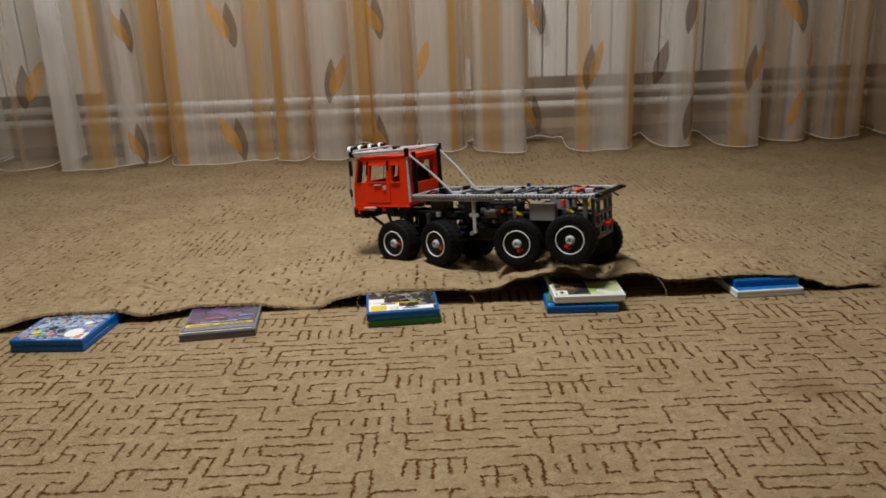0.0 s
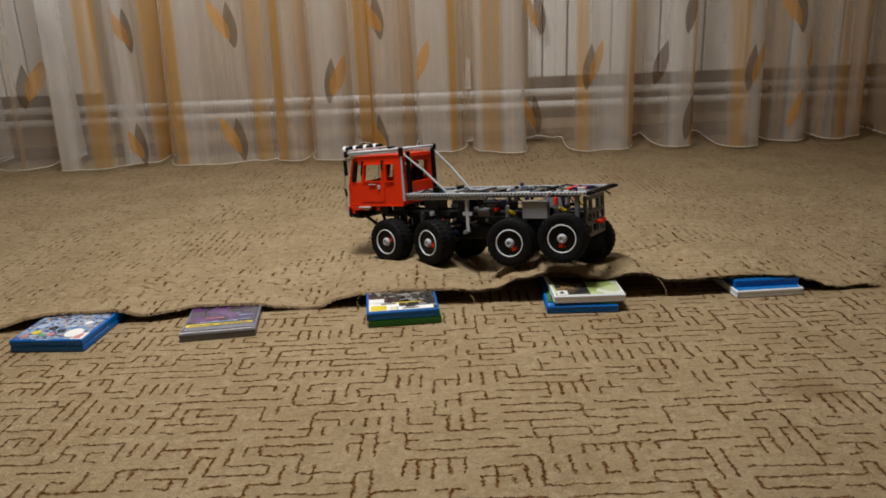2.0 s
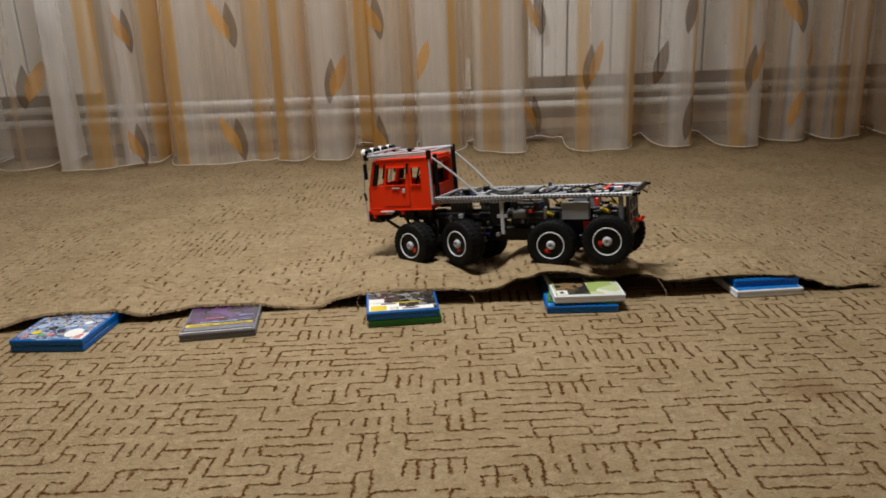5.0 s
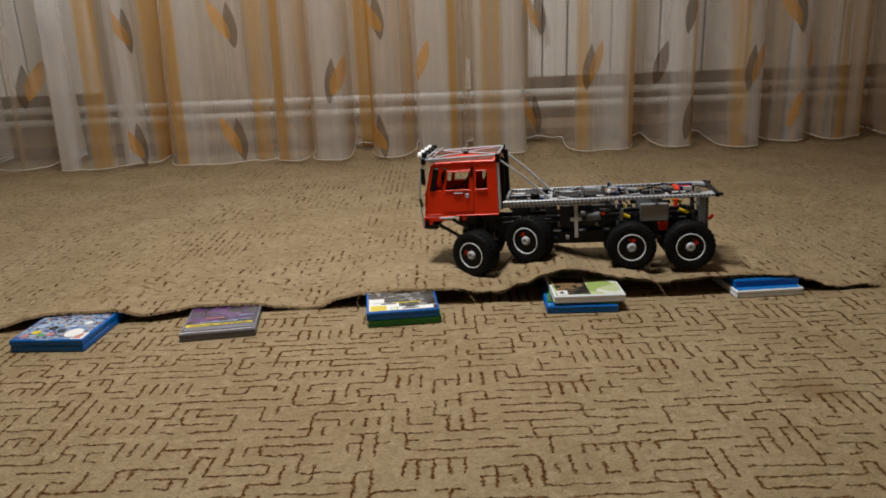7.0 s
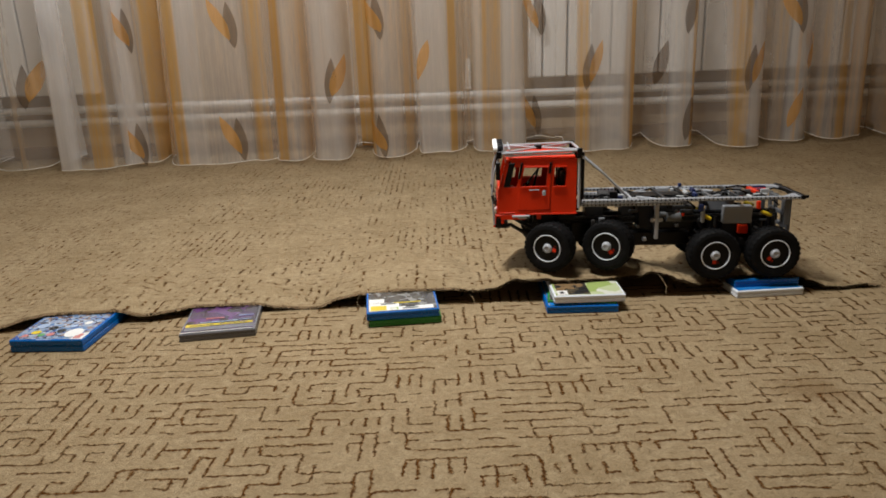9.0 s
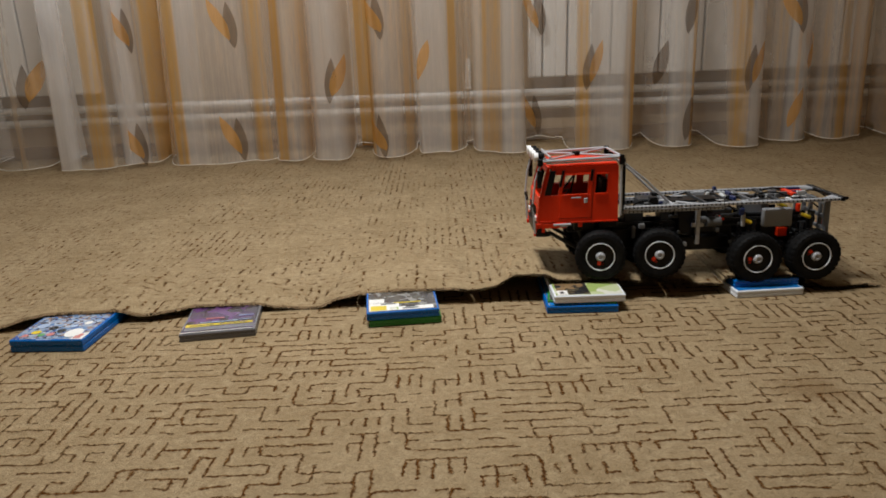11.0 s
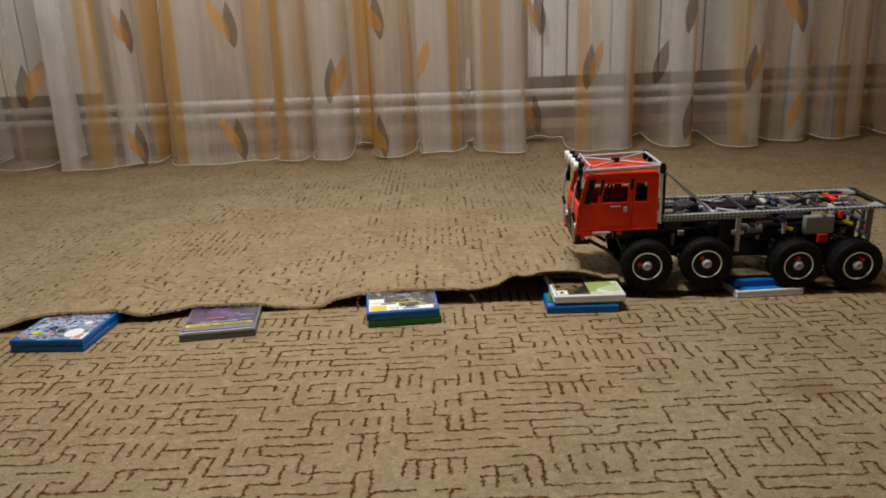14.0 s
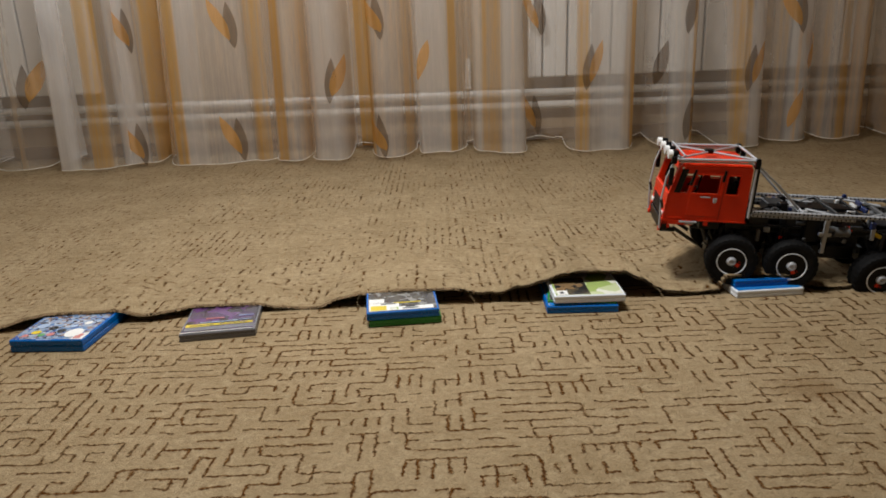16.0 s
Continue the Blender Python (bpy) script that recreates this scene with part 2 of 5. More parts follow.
def box(bm, x0, x1, y0, y1, z0, z1, bevel=0.0):
    vs = [bm.verts.new((x, y, z)) for z in (z0, z1) for y in (y0, y1) for x in (x0, x1)]
    fs = [bm.faces.new([vs[i] for i in q]) for q in ((0, 2, 3, 1), (4, 5, 7, 6), (0, 1, 5, 4), (2, 6, 7, 3), (0, 4, 6, 2), (1, 3, 7, 5))]
    if bevel:
        es = list({e for f in fs for e in f.edges})
        bmesh.ops.bevel(bm, geom=es, offset=bevel, segments=1, affect="EDGES")
    return bm


def boxes(*rows, bevel=0.0006):
    bm = bmesh.new()
    for r in rows:
        box(bm, *r, bevel=bevel)
    return bm


def tube(bm, points, r, seg=8):
    """A round bar through the points."""
    rings = []
    pts = [Vector(p) for p in points]
    for i, p in enumerate(pts):
        d = (pts[min(i + 1, len(pts) - 1)] - pts[max(i - 1, 0)]).normalized()
        a = d.orthogonal().normalized() if i == 0 else (rings_a - d * rings_a.dot(d)).normalized()
        rings_a = a
        b = d.cross(a)
        rings.append([bm.verts.new(p + r * (math.cos(k * math.tau / seg) * a + math.sin(k * math.tau / seg) * b)) for k in range(seg)])
    for r0, r1 in zip(rings, rings[1:]):
        for k in range(seg):
            bm.faces.new((r0[k], r0[(k + 1) % seg], r1[(k + 1) % seg], r1[k]))
    bm.faces.new(rings[0][::-1]), bm.faces.new(rings[-1])
    return bm


def tubes(*rows, seg=8):
    bm = bmesh.new()
    for points, r in rows:
        tube(bm, points, r, seg)
    return bm


def lathe(bm, profile, seg=32, closed=False):
    """Turns a profile of (radius, y) round the y axis."""
    rings = [[bm.verts.new((r * math.cos(k * math.tau / seg), y, r * math.sin(k * math.tau / seg))) for k in range(seg)] for r, y in profile]
    pairs = list(zip(rings, rings[1:])) + ([(rings[-1], rings[0])] if closed else [])
    for r0, r1 in pairs:
        for k in range(seg):
            bm.faces.new((r0[k], r0[(k + 1) % seg], r1[(k + 1) % seg], r1[k]))
    if not closed:
        bm.faces.new(rings[0][::-1]), bm.faces.new(rings[-1])
    bmesh.ops.recalc_face_normals(bm, faces=bm.faces[:])
    return bm


def smoothstep(a, b, v):
    s = min(1.0, max(0.0, (v - a) / (b - a)))
    return s * s * (3 - 2 * s)


def interp(rows, v):
    """Smooth steps through (place, value) rows."""
    if v <= rows[0][0]:
        return rows[0][1]
    for (a, p), (b, q) in zip(rows, rows[1:]):
        if v <= b:
            return p + (q - p) * smoothstep(a, b, v)
    return rows[-1][1]


def sheet(name, x0, x1, y0, y1, z, mat, nx=1, ny=1):
    bm = bmesh.new()
    uv = bm.loops.layers.uv.new("plan")
    g = [[bm.verts.new((x0 + (x1 - x0) * i / nx, y0 + (y1 - y0) * j / ny, z)) for i in range(nx + 1)] for j in range(ny + 1)]
    for j in range(ny):
        for i in range(nx):
            f = bm.faces.new((g[j][i], g[j][i + 1], g[j + 1][i + 1], g[j + 1][i]))
            for l in f.loops:
                l[uv].uv = l.vert.co.xy
    return mesh_ob(name, bm, mat)


# ---- the room ----
WALL_Y, ROOM_X, ROOM_BACK, ROOM_H = 3.42, 2.6, -2.2, 2.6
FLOOR = tagged(sheet("floor", -ROOM_X, ROOM_X, ROOM_BACK, WALL_Y, 0.0, CARPET), "beige fitted carpet with brown maze-like strokes", "carpet", kind="structure")
for wname, rows, wlabel in (
    ("wall_south", (-ROOM_X, ROOM_X, ROOM_BACK - 0.2, ROOM_BACK, 0, ROOM_H), "tan papered wall of the room"),
    ("wall_west", (-ROOM_X - 0.2, -ROOM_X, ROOM_BACK - 0.2, WALL_Y + 0.25, 0, ROOM_H), "tan papered wall of the room"),
    ("wall_east", (ROOM_X, ROOM_X + 0.2, ROOM_BACK - 0.2, WALL_Y + 0.25, 0, ROOM_H), "tan papered wall of the room"),
):
    tagged(mesh_ob(wname, boxes(rows, bevel=0), WALLPAPER), wlabel, "wall", kind="structure")
bm = boxes((-ROOM_X, ROOM_X, WALL_Y, WALL_Y + 0.25, 0, WIN_Z0), (-ROOM_X, ROOM_X, WALL_Y, WALL_Y + 0.25, WIN_Z1, ROOM_H), (-ROOM_X, WIN_X0, WALL_Y, WALL_Y + 0.25, WIN_Z0, WIN_Z1), (WIN_X1, ROOM_X, WALL_Y, WALL_Y + 0.25, WIN_Z0, WIN_Z1), bevel=0)
tagged(mesh_ob("wall_north", bm, WALLPAPER), "tan papered wall behind the curtain", "wall", kind="structure")
tagged(mesh_ob("ceiling", boxes((-ROOM_X - 0.2, ROOM_X + 0.2, ROOM_BACK - 0.2, WALL_Y + 0.25, ROOM_H, ROOM_H + 0.1), bevel=0), PLASTER), "plain white plastered ceiling", "ceiling", kind="structure")
tagged(mesh_ob("baseboard", boxes((-ROOM_X, ROOM_X, WALL_Y - 0.018, WALL_Y - 0.002, 0.0, 0.07), bevel=0.004), painted("baseboard_wood", (0.30, 0.20, 0.11), 0.5)), "brown wooden baseboard along the wall", "baseboard", kind="structure")


def maze_strokes(x0, x1, y0, y1, dx, dy, seed, keep):
    """Meandering strokes on a lattice that seldom touch: combs of short upright ones, long lying ones with hooked ends."""
    rng = random.Random(seed)
    nx, ny = int((x1 - x0) / dx), int((y1 - y0) / dy)
    used, strokes = set(), []
    place = lambda i, j: (x0 + i * dx, y0 + j * dy)
    for k in range(nx * ny // 32):
        i, j, n = rng.randrange(nx - 6), rng.randrange(ny - 3), rng.randint(2, 6)
        tall = rng.choice((1, 2, 2, 3))
        cells = [(i + a, j + b) for a in range(n) for b in range(tall + 1)]
        if any(c in used for c in cells):
            continue
        used.update(cells)
        for a in range(n):
            cut = rng.choice((0.0, 0.0, 0.3))
            p, q = place(i + a, j), place(i + a, j + tall)
            strokes.append([(p[0], p[1] + cut * dy), (q[0], q[1])])
        if rng.random() < 0.6:
            strokes.append([place(i + a, j + tall) for a in range(n)])
    nodes = [(i, j) for i in range(nx) for j in range(ny)]
    rng.shuffle(nodes)
    for start in nodes:
        if start in used:
            continue
        path, here = [start], start
        used.add(start)
        lying = rng.random() < 0.68
        for leg in range(rng.choice((1, 2, 3, 3, 4, 5, 6))):
            step = rng.choice((-1, 1))
            last = here
            for r in range(rng.randint(2, 6) if lying else rng.choice((1, 2, 2, 3))):
                nxt = (here[0] + step, here[1]) if lying else (here[0], here[1] + step)
                if not (0 <= nxt[0] < nx and 0 <= nxt[1] < ny):
                    break
                if nxt in used:
                    if rng.random() < 0.6:
                        path.append(nxt)
                        last = None
                    break
                used.add(nxt)
                path.append(nxt)
                here = nxt
            if here == last or last is None:
                break
            lying = not lying
        if len(path) > 1:
            strokes.append([place(*c) for c in path])
    return [q for q in strokes if keep(*q[0]) and keep(*q[-1])]


def stroke_mesh(strokes, step, seed):
    rng = random.Random(seed)
    verts, faces, core = [], [], []
    for pts in strokes:
        pts = [Vector((x + rng.uniform(-0.0022, 0.0022), y + rng.uniform(-0.0026, 0.0026), 0)) for x, y in pts]
        for cut in (0.16, 0.25):
            soft = [pts[0]]
            for a, b in zip(pts, pts[1:]):
                soft += [a.lerp(b, cut), a.lerp(b, 1 - cut)]
            pts = soft + [pts[-1]]
        line = []
        for a, b in zip(pts, pts[1:]):
            n = max(1, round((b - a).length / step))
            line += [a.lerp(b, k / n) for k in range(n)]
        line.append(pts[-1])
        base, wide, ph = len(verts), rng.uniform(0.0026, 0.0038), rng.uniform(0, 6)
        for k, p in enumerate(line):
            d = (line[min(k + 1, len(line) - 1)] - line[max(k - 1, 0)]).normalized()
            side = Vector((-d.y, d.x, 0))
            w = wide * (1 + 0.22 * abs(d.y)) * (1 + 0.25 * math.sin(0.9 * k + ph) + rng.uniform(-0.28, 0.28)) * (0.45 if k in (0, len(line) - 1) else 1.0)
            p = p + side * (0.0006 * math.sin(0.55 * k + ph) + rng.uniform(-0.0009, 0.0009))
            for s in (-1, 0, 1):
                verts.append((p.x + side.x * w * s, p.y + side.y * w * s, 0.0004 + 0.0001 * (s == 0)))
                core.append(1.0 if s == 0 else 0.0)
            if k:
                q = base + 3 * k
                faces += [(q - 3, q - 2, q + 1, q), (q - 2, q - 1, q + 2, q + 1)]
    me = bpy.data.meshes.new("pattern_stroke")
    me.from_pydata(verts, [], faces)
    me.attributes.new("core", "FLOAT", "POINT").data.foreach_set("value", core)
    uv = me.uv_layers.new(name="plan")
    where = np.empty(len(me.loops), dtype=np.int32)
    me.loops.foreach_get("vertex_index", where)
    uv.data.foreach_set("uv", np.array(verts, dtype=np.float32)[where, :2].ravel())
    flip = [f for f in me.polygons if f.normal.z < 0]
    for f in flip:
        f.flip()
    me.materials.append(STROKE)
    return me


def floor_pattern(x0, x1, y0, y1, step, seed, keep=lambda x, y: True):
    ob = new("pattern_stroke", stroke_mesh(maze_strokes(x0, x1, y0, y1, 0.0192, 0.0215, seed, keep), step, seed))
    ob.parent = FLOOR
    return tagged(ob, "fuzzy dark brown strokes woven into the pile", kind="stuff")


floor_pattern(-1.5, 1.5, 0.55, 1.42, 0.0028, 5)
floor_pattern(0.84, 2.55, 1.42, 2.3, 0.005, 6, lambda x, y: x > 0.87 + 0.75 * (y - 1.325))
floor_pattern(-2.55, -1.5, 0.55, 1.42, 0.008, 7)
floor_pattern(1.5, 2.55, 0.55, 1.42, 0.008, 8)
floor_pattern(-2.55, 2.55, -2.15, 0.55, 0.009, 9)


def radiator(x0, x1, cuts, valve_x, label):
    """A flat white panel radiator on wall brackets with its valve."""
    z0, z1, yf = 0.312, 0.88, WALL_Y - 0.09
    ob = thing("radiator", pose(0, 0, 0), label, "radiator", "radiators under the window")
    edges = [x0, *cuts, x1]
    for a, b in zip(edges, edges[1:]):
        bm = boxes((a + 0.004, b - 0.004, yf, yf + 0.05, z0, z1), bevel=0.006)
        part("panel", bm, ENAMEL, ob)
    for k in range(3):
        x = x0 + (x1 - x0) * (0.15 + 0.35 * k)
        part("bracket", boxes((x, x + 0.03, yf + 0.05, WALL_Y - 0.002, z0 + 0.08, z0 + 0.12), bevel=0.002), ENAMEL, ob)
    bm = tubes(([(valve_x, yf + 0.02, 0.27), (valve_x, yf + 0.02, 0.405)], 0.013), seg=12)
    part("valve", bm, ENAMEL, ob)
    return ob


radiator(0.42, 2.1, [0.487, 0.60, 0.80, 1.02, 1.22, 1.42, 1.62, 1.85], 0.146, "white flat panel radiator on the wall behind the curtain")
radiator(-2.5, -1.55, [-2.2, -1.98, -1.86, -1.70], -1.41, "white flat panel radiator in the corner behind the curtain")
for pz, pr in ((0.243, 0.017), (0.185, 0.017)):
    ob = thing("heating_pipe", pose(0, WALL_Y - 0.06, pz), "white painted heating pipe along the wall", "pipe", "heating pipes")
    part("pipe", tubes(([(-2.58, 0, 0), (2.58, 0, 0)], pr), seg=16), ENAMEL, ob, smooth=True)
    for x in (-2.0, -0.7, 0.33, 1.5):
        part("clamp", boxes((x - 0.012, x + 0.012, 0.0, 0.058, -0.012, 0.012), bevel=0.002), ENAMEL, ob)

# ---- the curtain: folds (centre, half width, reach forwards) ----
FOLDS = [(-2.28, 0.09, 0.16), (-1.83, 0.13, 0.17), (-1.47, 0.15, 0.21), (-1.27, 0.07, 0.16), (-0.92, 0.24, 0.19), (-0.62, 0.07, 0.20), (-0.46, 0.08, 0.19), (-0.20, 0.09, 0.17),
         (0.01, 0.10, 0.15), (0.26, 0.11, 0.19), (0.70, 0.14, 0.22), (1.02, 0.08, 0.19), (1.29, 0.09, 0.24), (1.51, 0.09, 0.18), (1.74, 0.10, 0.17), (2.05, 0.12, 0.18), (2.35, 0.1, 0.16)]
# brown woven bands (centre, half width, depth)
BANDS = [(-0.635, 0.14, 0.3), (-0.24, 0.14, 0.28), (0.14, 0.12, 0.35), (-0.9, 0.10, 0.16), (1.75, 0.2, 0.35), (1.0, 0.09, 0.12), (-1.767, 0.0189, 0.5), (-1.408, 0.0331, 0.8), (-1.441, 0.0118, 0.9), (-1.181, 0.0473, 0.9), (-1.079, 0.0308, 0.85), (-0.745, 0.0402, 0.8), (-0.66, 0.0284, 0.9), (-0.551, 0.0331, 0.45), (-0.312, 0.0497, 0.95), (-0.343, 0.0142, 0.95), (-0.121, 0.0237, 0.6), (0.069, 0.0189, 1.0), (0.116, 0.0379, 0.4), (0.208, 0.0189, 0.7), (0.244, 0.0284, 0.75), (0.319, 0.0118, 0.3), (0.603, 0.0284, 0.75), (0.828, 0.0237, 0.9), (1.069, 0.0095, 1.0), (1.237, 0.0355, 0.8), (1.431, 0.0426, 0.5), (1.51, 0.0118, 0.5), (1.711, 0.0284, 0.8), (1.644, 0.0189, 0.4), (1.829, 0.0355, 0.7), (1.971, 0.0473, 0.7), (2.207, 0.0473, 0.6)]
# stripes of raised cover that paint in brighter fold fronts (one side, other side, depth)
PALE_FOLDS = [(-1.644, -1.512, 1.0), (-1.342, -1.247, 1.0), (-1.062, -0.963, 1.0), (-0.963, -0.783, 0.45), (-0.632, -0.561, 0.6), (-0.518, -0.376, 1.0), (-0.26, -0.149, 0.6), (-0.092, 0.05, 1.0), (0.159, 0.187, 1.0), (0.272, 0.367, 1.0), (0.636, 0.804, 1.0), (0.97, 1.06, 1.0), (1.275, 1.386, 1.0), (1.474, 1.564, 1.0), (1.569, 1.677, 0.3), (1.746, 1.793, 1.0)]


def curtain_y(u, z):
    y = 3.24
    for c, w, d in FOLDS:
        s = abs(u - c) / w
        if s < 1.0:
            y -= 1.35 * d * (1 - s ** 2.6) ** 1.3 * (1.0 - 0.18 * min(z, 1.5))
    y += 0.022 * math.sin(29 * u + 1.5 * math.sin(5 * u) + 0.6 * z) + 0.013 * math.sin(71 * u + 2 + 1.3 * z + 2 * math.sin(9 * u)) + 0.0045 * math.sin(163 * u + 1.7 * z + 3 * math.sin(13 * u)) * (0.6 + 0.4 * math.sin(7 * u))
    return y


def curtain_x(u, z):
    """Folds bulge over their necks, and fan out a little towards the hem."""
    x = u + 0.02 * math.sin(3.1 * u + 1.2) * (0.6 - min(z, 0.7))
    for c, w, d in FOLDS:
        s = (u - c) / w
        if abs(s) < 1.0:
            x += 0.43 * w * math.sin(math.pi * s) * (1.0 - 0.25 * min(z, 1.5))
    return x


def curtain():
    ob = thing("curtain", pose(0, 0, 0), "sheer floor-length curtain with brown bands and printed leaves", "curtain")
    bm = bmesh.new()
    uv = bm.loops.layers.uv.new("cloth")
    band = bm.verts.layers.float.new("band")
    pale_fold = bm.verts.layers.float.new("pale_fold")
    nx, zs = 1400, [0.026, 0.04, 0.08, 0.15, 0.24, 0.34, 0.46, 0.6, 0.75, 1.0, 1.4, 1.9, 2.5]
    g = []
    for z in zs:
        row = []
        for i in range(nx + 1):
            u = -2.55 + 5.1 * i / nx
            lift = 0.02 * max(0.0, (curtain_y(u, 0) - 3.00) / 0.2) if z < 0.03 else 0
            v = bm.verts.new((curtain_x(u, z), curtain_y(u, z), z + lift))
            b = thick = 0.0
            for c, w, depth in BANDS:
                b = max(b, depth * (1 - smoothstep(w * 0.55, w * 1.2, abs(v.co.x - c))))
            # paler fold fronts are painted in here as more cover
            for x0, x1, depth in PALE_FOLDS:
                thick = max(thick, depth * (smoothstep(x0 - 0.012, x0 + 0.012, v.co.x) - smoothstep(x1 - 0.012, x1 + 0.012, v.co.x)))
            v[pale_fold] = thick
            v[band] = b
            row.append(v)
        g.append(row)
    for j in range(len(zs) - 1):
        for i in range(nx):
            f = bm.faces.new((g[j][i], g[j][i + 1], g[j + 1][i + 1], g[j + 1][i]))
            for l in f.loops:
                l[uv].uv = (l.vert.co.x, l.vert.co.z)
    part("cloth", bm, SHEER, ob, smooth=True)
    bm = bmesh.new()
    tube(bm, [(curtain_x(-2.55 + 5.1 * i / 600, 0.012), curtain_y(-2.55 + 5.1 * i / 600, 0.012) - 0.001, 0.027 + 0.02 * max(0.0, (curtain_y(-2.55 + 5.1 * i / 600, 0) - 3.00) / 0.2)) for i in range(601)], 0.0016, 5)
    part("hem", bm, HEM, ob, "pale stitched hem")
    bm = tubes(([(-2.58, 3.16, 2.5), (2.58, 3.16, 2.5)], 0.014), seg=10)
    part("rail", bm, ENAMEL, ob)
    return ob


def leaf(ob, x, z, length, width, lean, mat, name, lift=0.005):
    """A pointed leaf printed on the cloth, following its folds."""
    x, z = x * 0.986, CAM_H - (CAM_H - z) * 0.986
    bm = bmesh.new()
    uv = bm.loops.layers.uv.new("cloth")
    n, cols = 14, 6
    table = [(-2.5 + 0.004 * k, curtain_x(-2.5 + 0.004 * k, z)) for k in range(1251)]
    mid = min(table, key=lambda q: abs(q[1] - x) + 0.15 * curtain_y(q[0], z))[0]
    rows = []
    for j in range(n + 1):
        s = j / n
        w = width * math.sin(math.pi * s ** 0.9) ** 0.85
        zz = z + length * (s - 0.5)
        row = []
        for k in range(cols + 1):
            u = x + lean * (s - 0.5) + w * (k / cols - 0.5)
            u = mid + (u - x) / max(1.0, (curtain_x(mid + 0.01, z) - curtain_x(mid - 0.01, z)) / 0.02)
            row.append(bm.verts.new((curtain_x(u, zz), curtain_y(u, zz) - lift, zz)))
        rows.append(row)
    for r0, r1 in zip(rows, rows[1:]):
        for k in range(cols):
            if len({r0[k], r0[k + 1], r1[k + 1], r1[k]}) == 4:
                f = bm.faces.new((r0[k], r0[k + 1], r1[k + 1], r1[k]))
                for l in f.loops:
                    l[uv].uv = (l.vert.co.x, l.vert.co.z)
    return part(name, bm, mat, ob, smooth=True)


CURTAIN = curtain()
LEAVES = [(-1.628, 0.575, "B"), (-1.730, 0.367, "R"), (-1.313, 0.579, "L"), (-1.313, 0.106, "L"), (-0.869, 0.586, "L"), (-0.868, 0.116, "L"), (-0.425, 0.349, "R"), (-0.259, 0.597, "L"), (-0.264, 0.110, "L"), (-0.082, 0.392, "O"), (0.446, 0.589, "L"), (0.436, 0.144, "L"), (0.645, 0.365, "R"), (0.970, 0.367, "B"), (1.075, 0.575, "B"), (1.303, 0.341, "R"), (1.086, 0.137, "B"), (1.506, 0.560, "L"), (1.594, 0.383, "O"), (1.506, 0.140, "O")]
for lx, lz, lk in LEAVES:
    if lk in "LRB":
        leaf(CURTAIN, lx + (0.02 if lk == "L" else -0.015), lz, 0.185, 0.026 if lk == "B" and 0.5 < lx < 1.05 else 0.048, -0.02 if lk == "L" else 0.02, LEAF_BROWN, "leaf_print")
    if lk in "LRO":
        leaf(CURTAIN, lx + (-0.022 if lk == "L" else 0.022), lz + 0.022, 0.165, 0.046, -0.07 if lk == "L" else 0.05, LEAF_ORANGE, "leaf_print", 0.006)


# ---- carpet runner lying over the game cases ----
EDGE_Z = [(-1.2, 0.012), (-0.93, 0.010), (-0.857, 0.0137), (-0.80, 0.0268), (-0.769, 0.0315), (-0.697, 0.0305), (-0.648, 0.0310), (-0.595, 0.0165), (-0.542, 0.0197), (-0.488, 0.0228), (-0.434, 0.0218), (-0.38, 0.0205), (-0.325, 0.010), (-0.28, 0.0055), (-0.255, 0.007),
          (-0.21, 0.0225), (-0.165, 0.031), (-0.075, 0.0365), (0.01, 0.034), (0.06, 0.0275), (0.10, 0.030), (0.15, 0.051), (0.20, 0.0595), (0.24, 0.0585), (0.30, 0.042), (0.32, 0.040), (0.375, 0.052), (0.40, 0.0505),
          (0.445, 0.036), (0.49, 0.0355), (0.58, 0.0385), (0.69, 0.035), (0.73, 0.0245), (0.765, 0.011), (0.80, 0.007), (0.86, 0.010), (1.0, 0.007), (2.6, 0.007)]
EDGE_Y = [(-1.3, 1.25), (-0.86, 1.266), (-0.72, 1.278), (-0.60, 1.292), (-0.44, 1.315), (-0.34, 1.325), (0.0, 1.325)]
THICK = 0.006
HINGE_Y = 1.62
STRIP_X0, STRIP_X1, STRIPS = 0.03, 0.85, 190


def edge_y(x):
    y = interp(EDGE_Y, x)
    return y + 0.0025 * math.sin(23 * x) + 0.0015 * math.sin(61 * x + 1)


def runner_z(x, y):
    d = y - edge_y(x)
    c = max(1 - smoothstep(0.085, 0.16, abs(x - q)) for q in (-0.72, -0.43, -0.085, 0.268, 0.645))
    g = 1 - smoothstep(0.04 + 0.13 * c, 0.20 + 0.15 * c, d)
    wave = 0.004 * math.sin(9 * x + 2.0) * smoothstep(0.1, 0.3, d) * (1 - smoothstep(0.8, 1.4, d))
    wave += 0.003 * math.sin(5.2 * x - 6 * y) * smoothstep(0.05, 0.3, d)
    # past the end of the cut the sheet and the floor are one carpet
    sunk = smoothstep(0.0, 0.05, x - 0.855 - 0.75 * max(0.0, y - 1.325))
    return (THICK + 0.001 + (interp(EDGE_Z, x) - THICK) * g + max(0, wave + 0.003 * (1 - g))) * (1 - sunk) - 0.004 * sunk


def runner_normal(x, y):
    e = 0.002
    return Vector((runner_z(x - e, y) - runner_z(x + e, y), runner_z(x, y - e) - runner_z(x, y + e), 2 * e)).normalized()


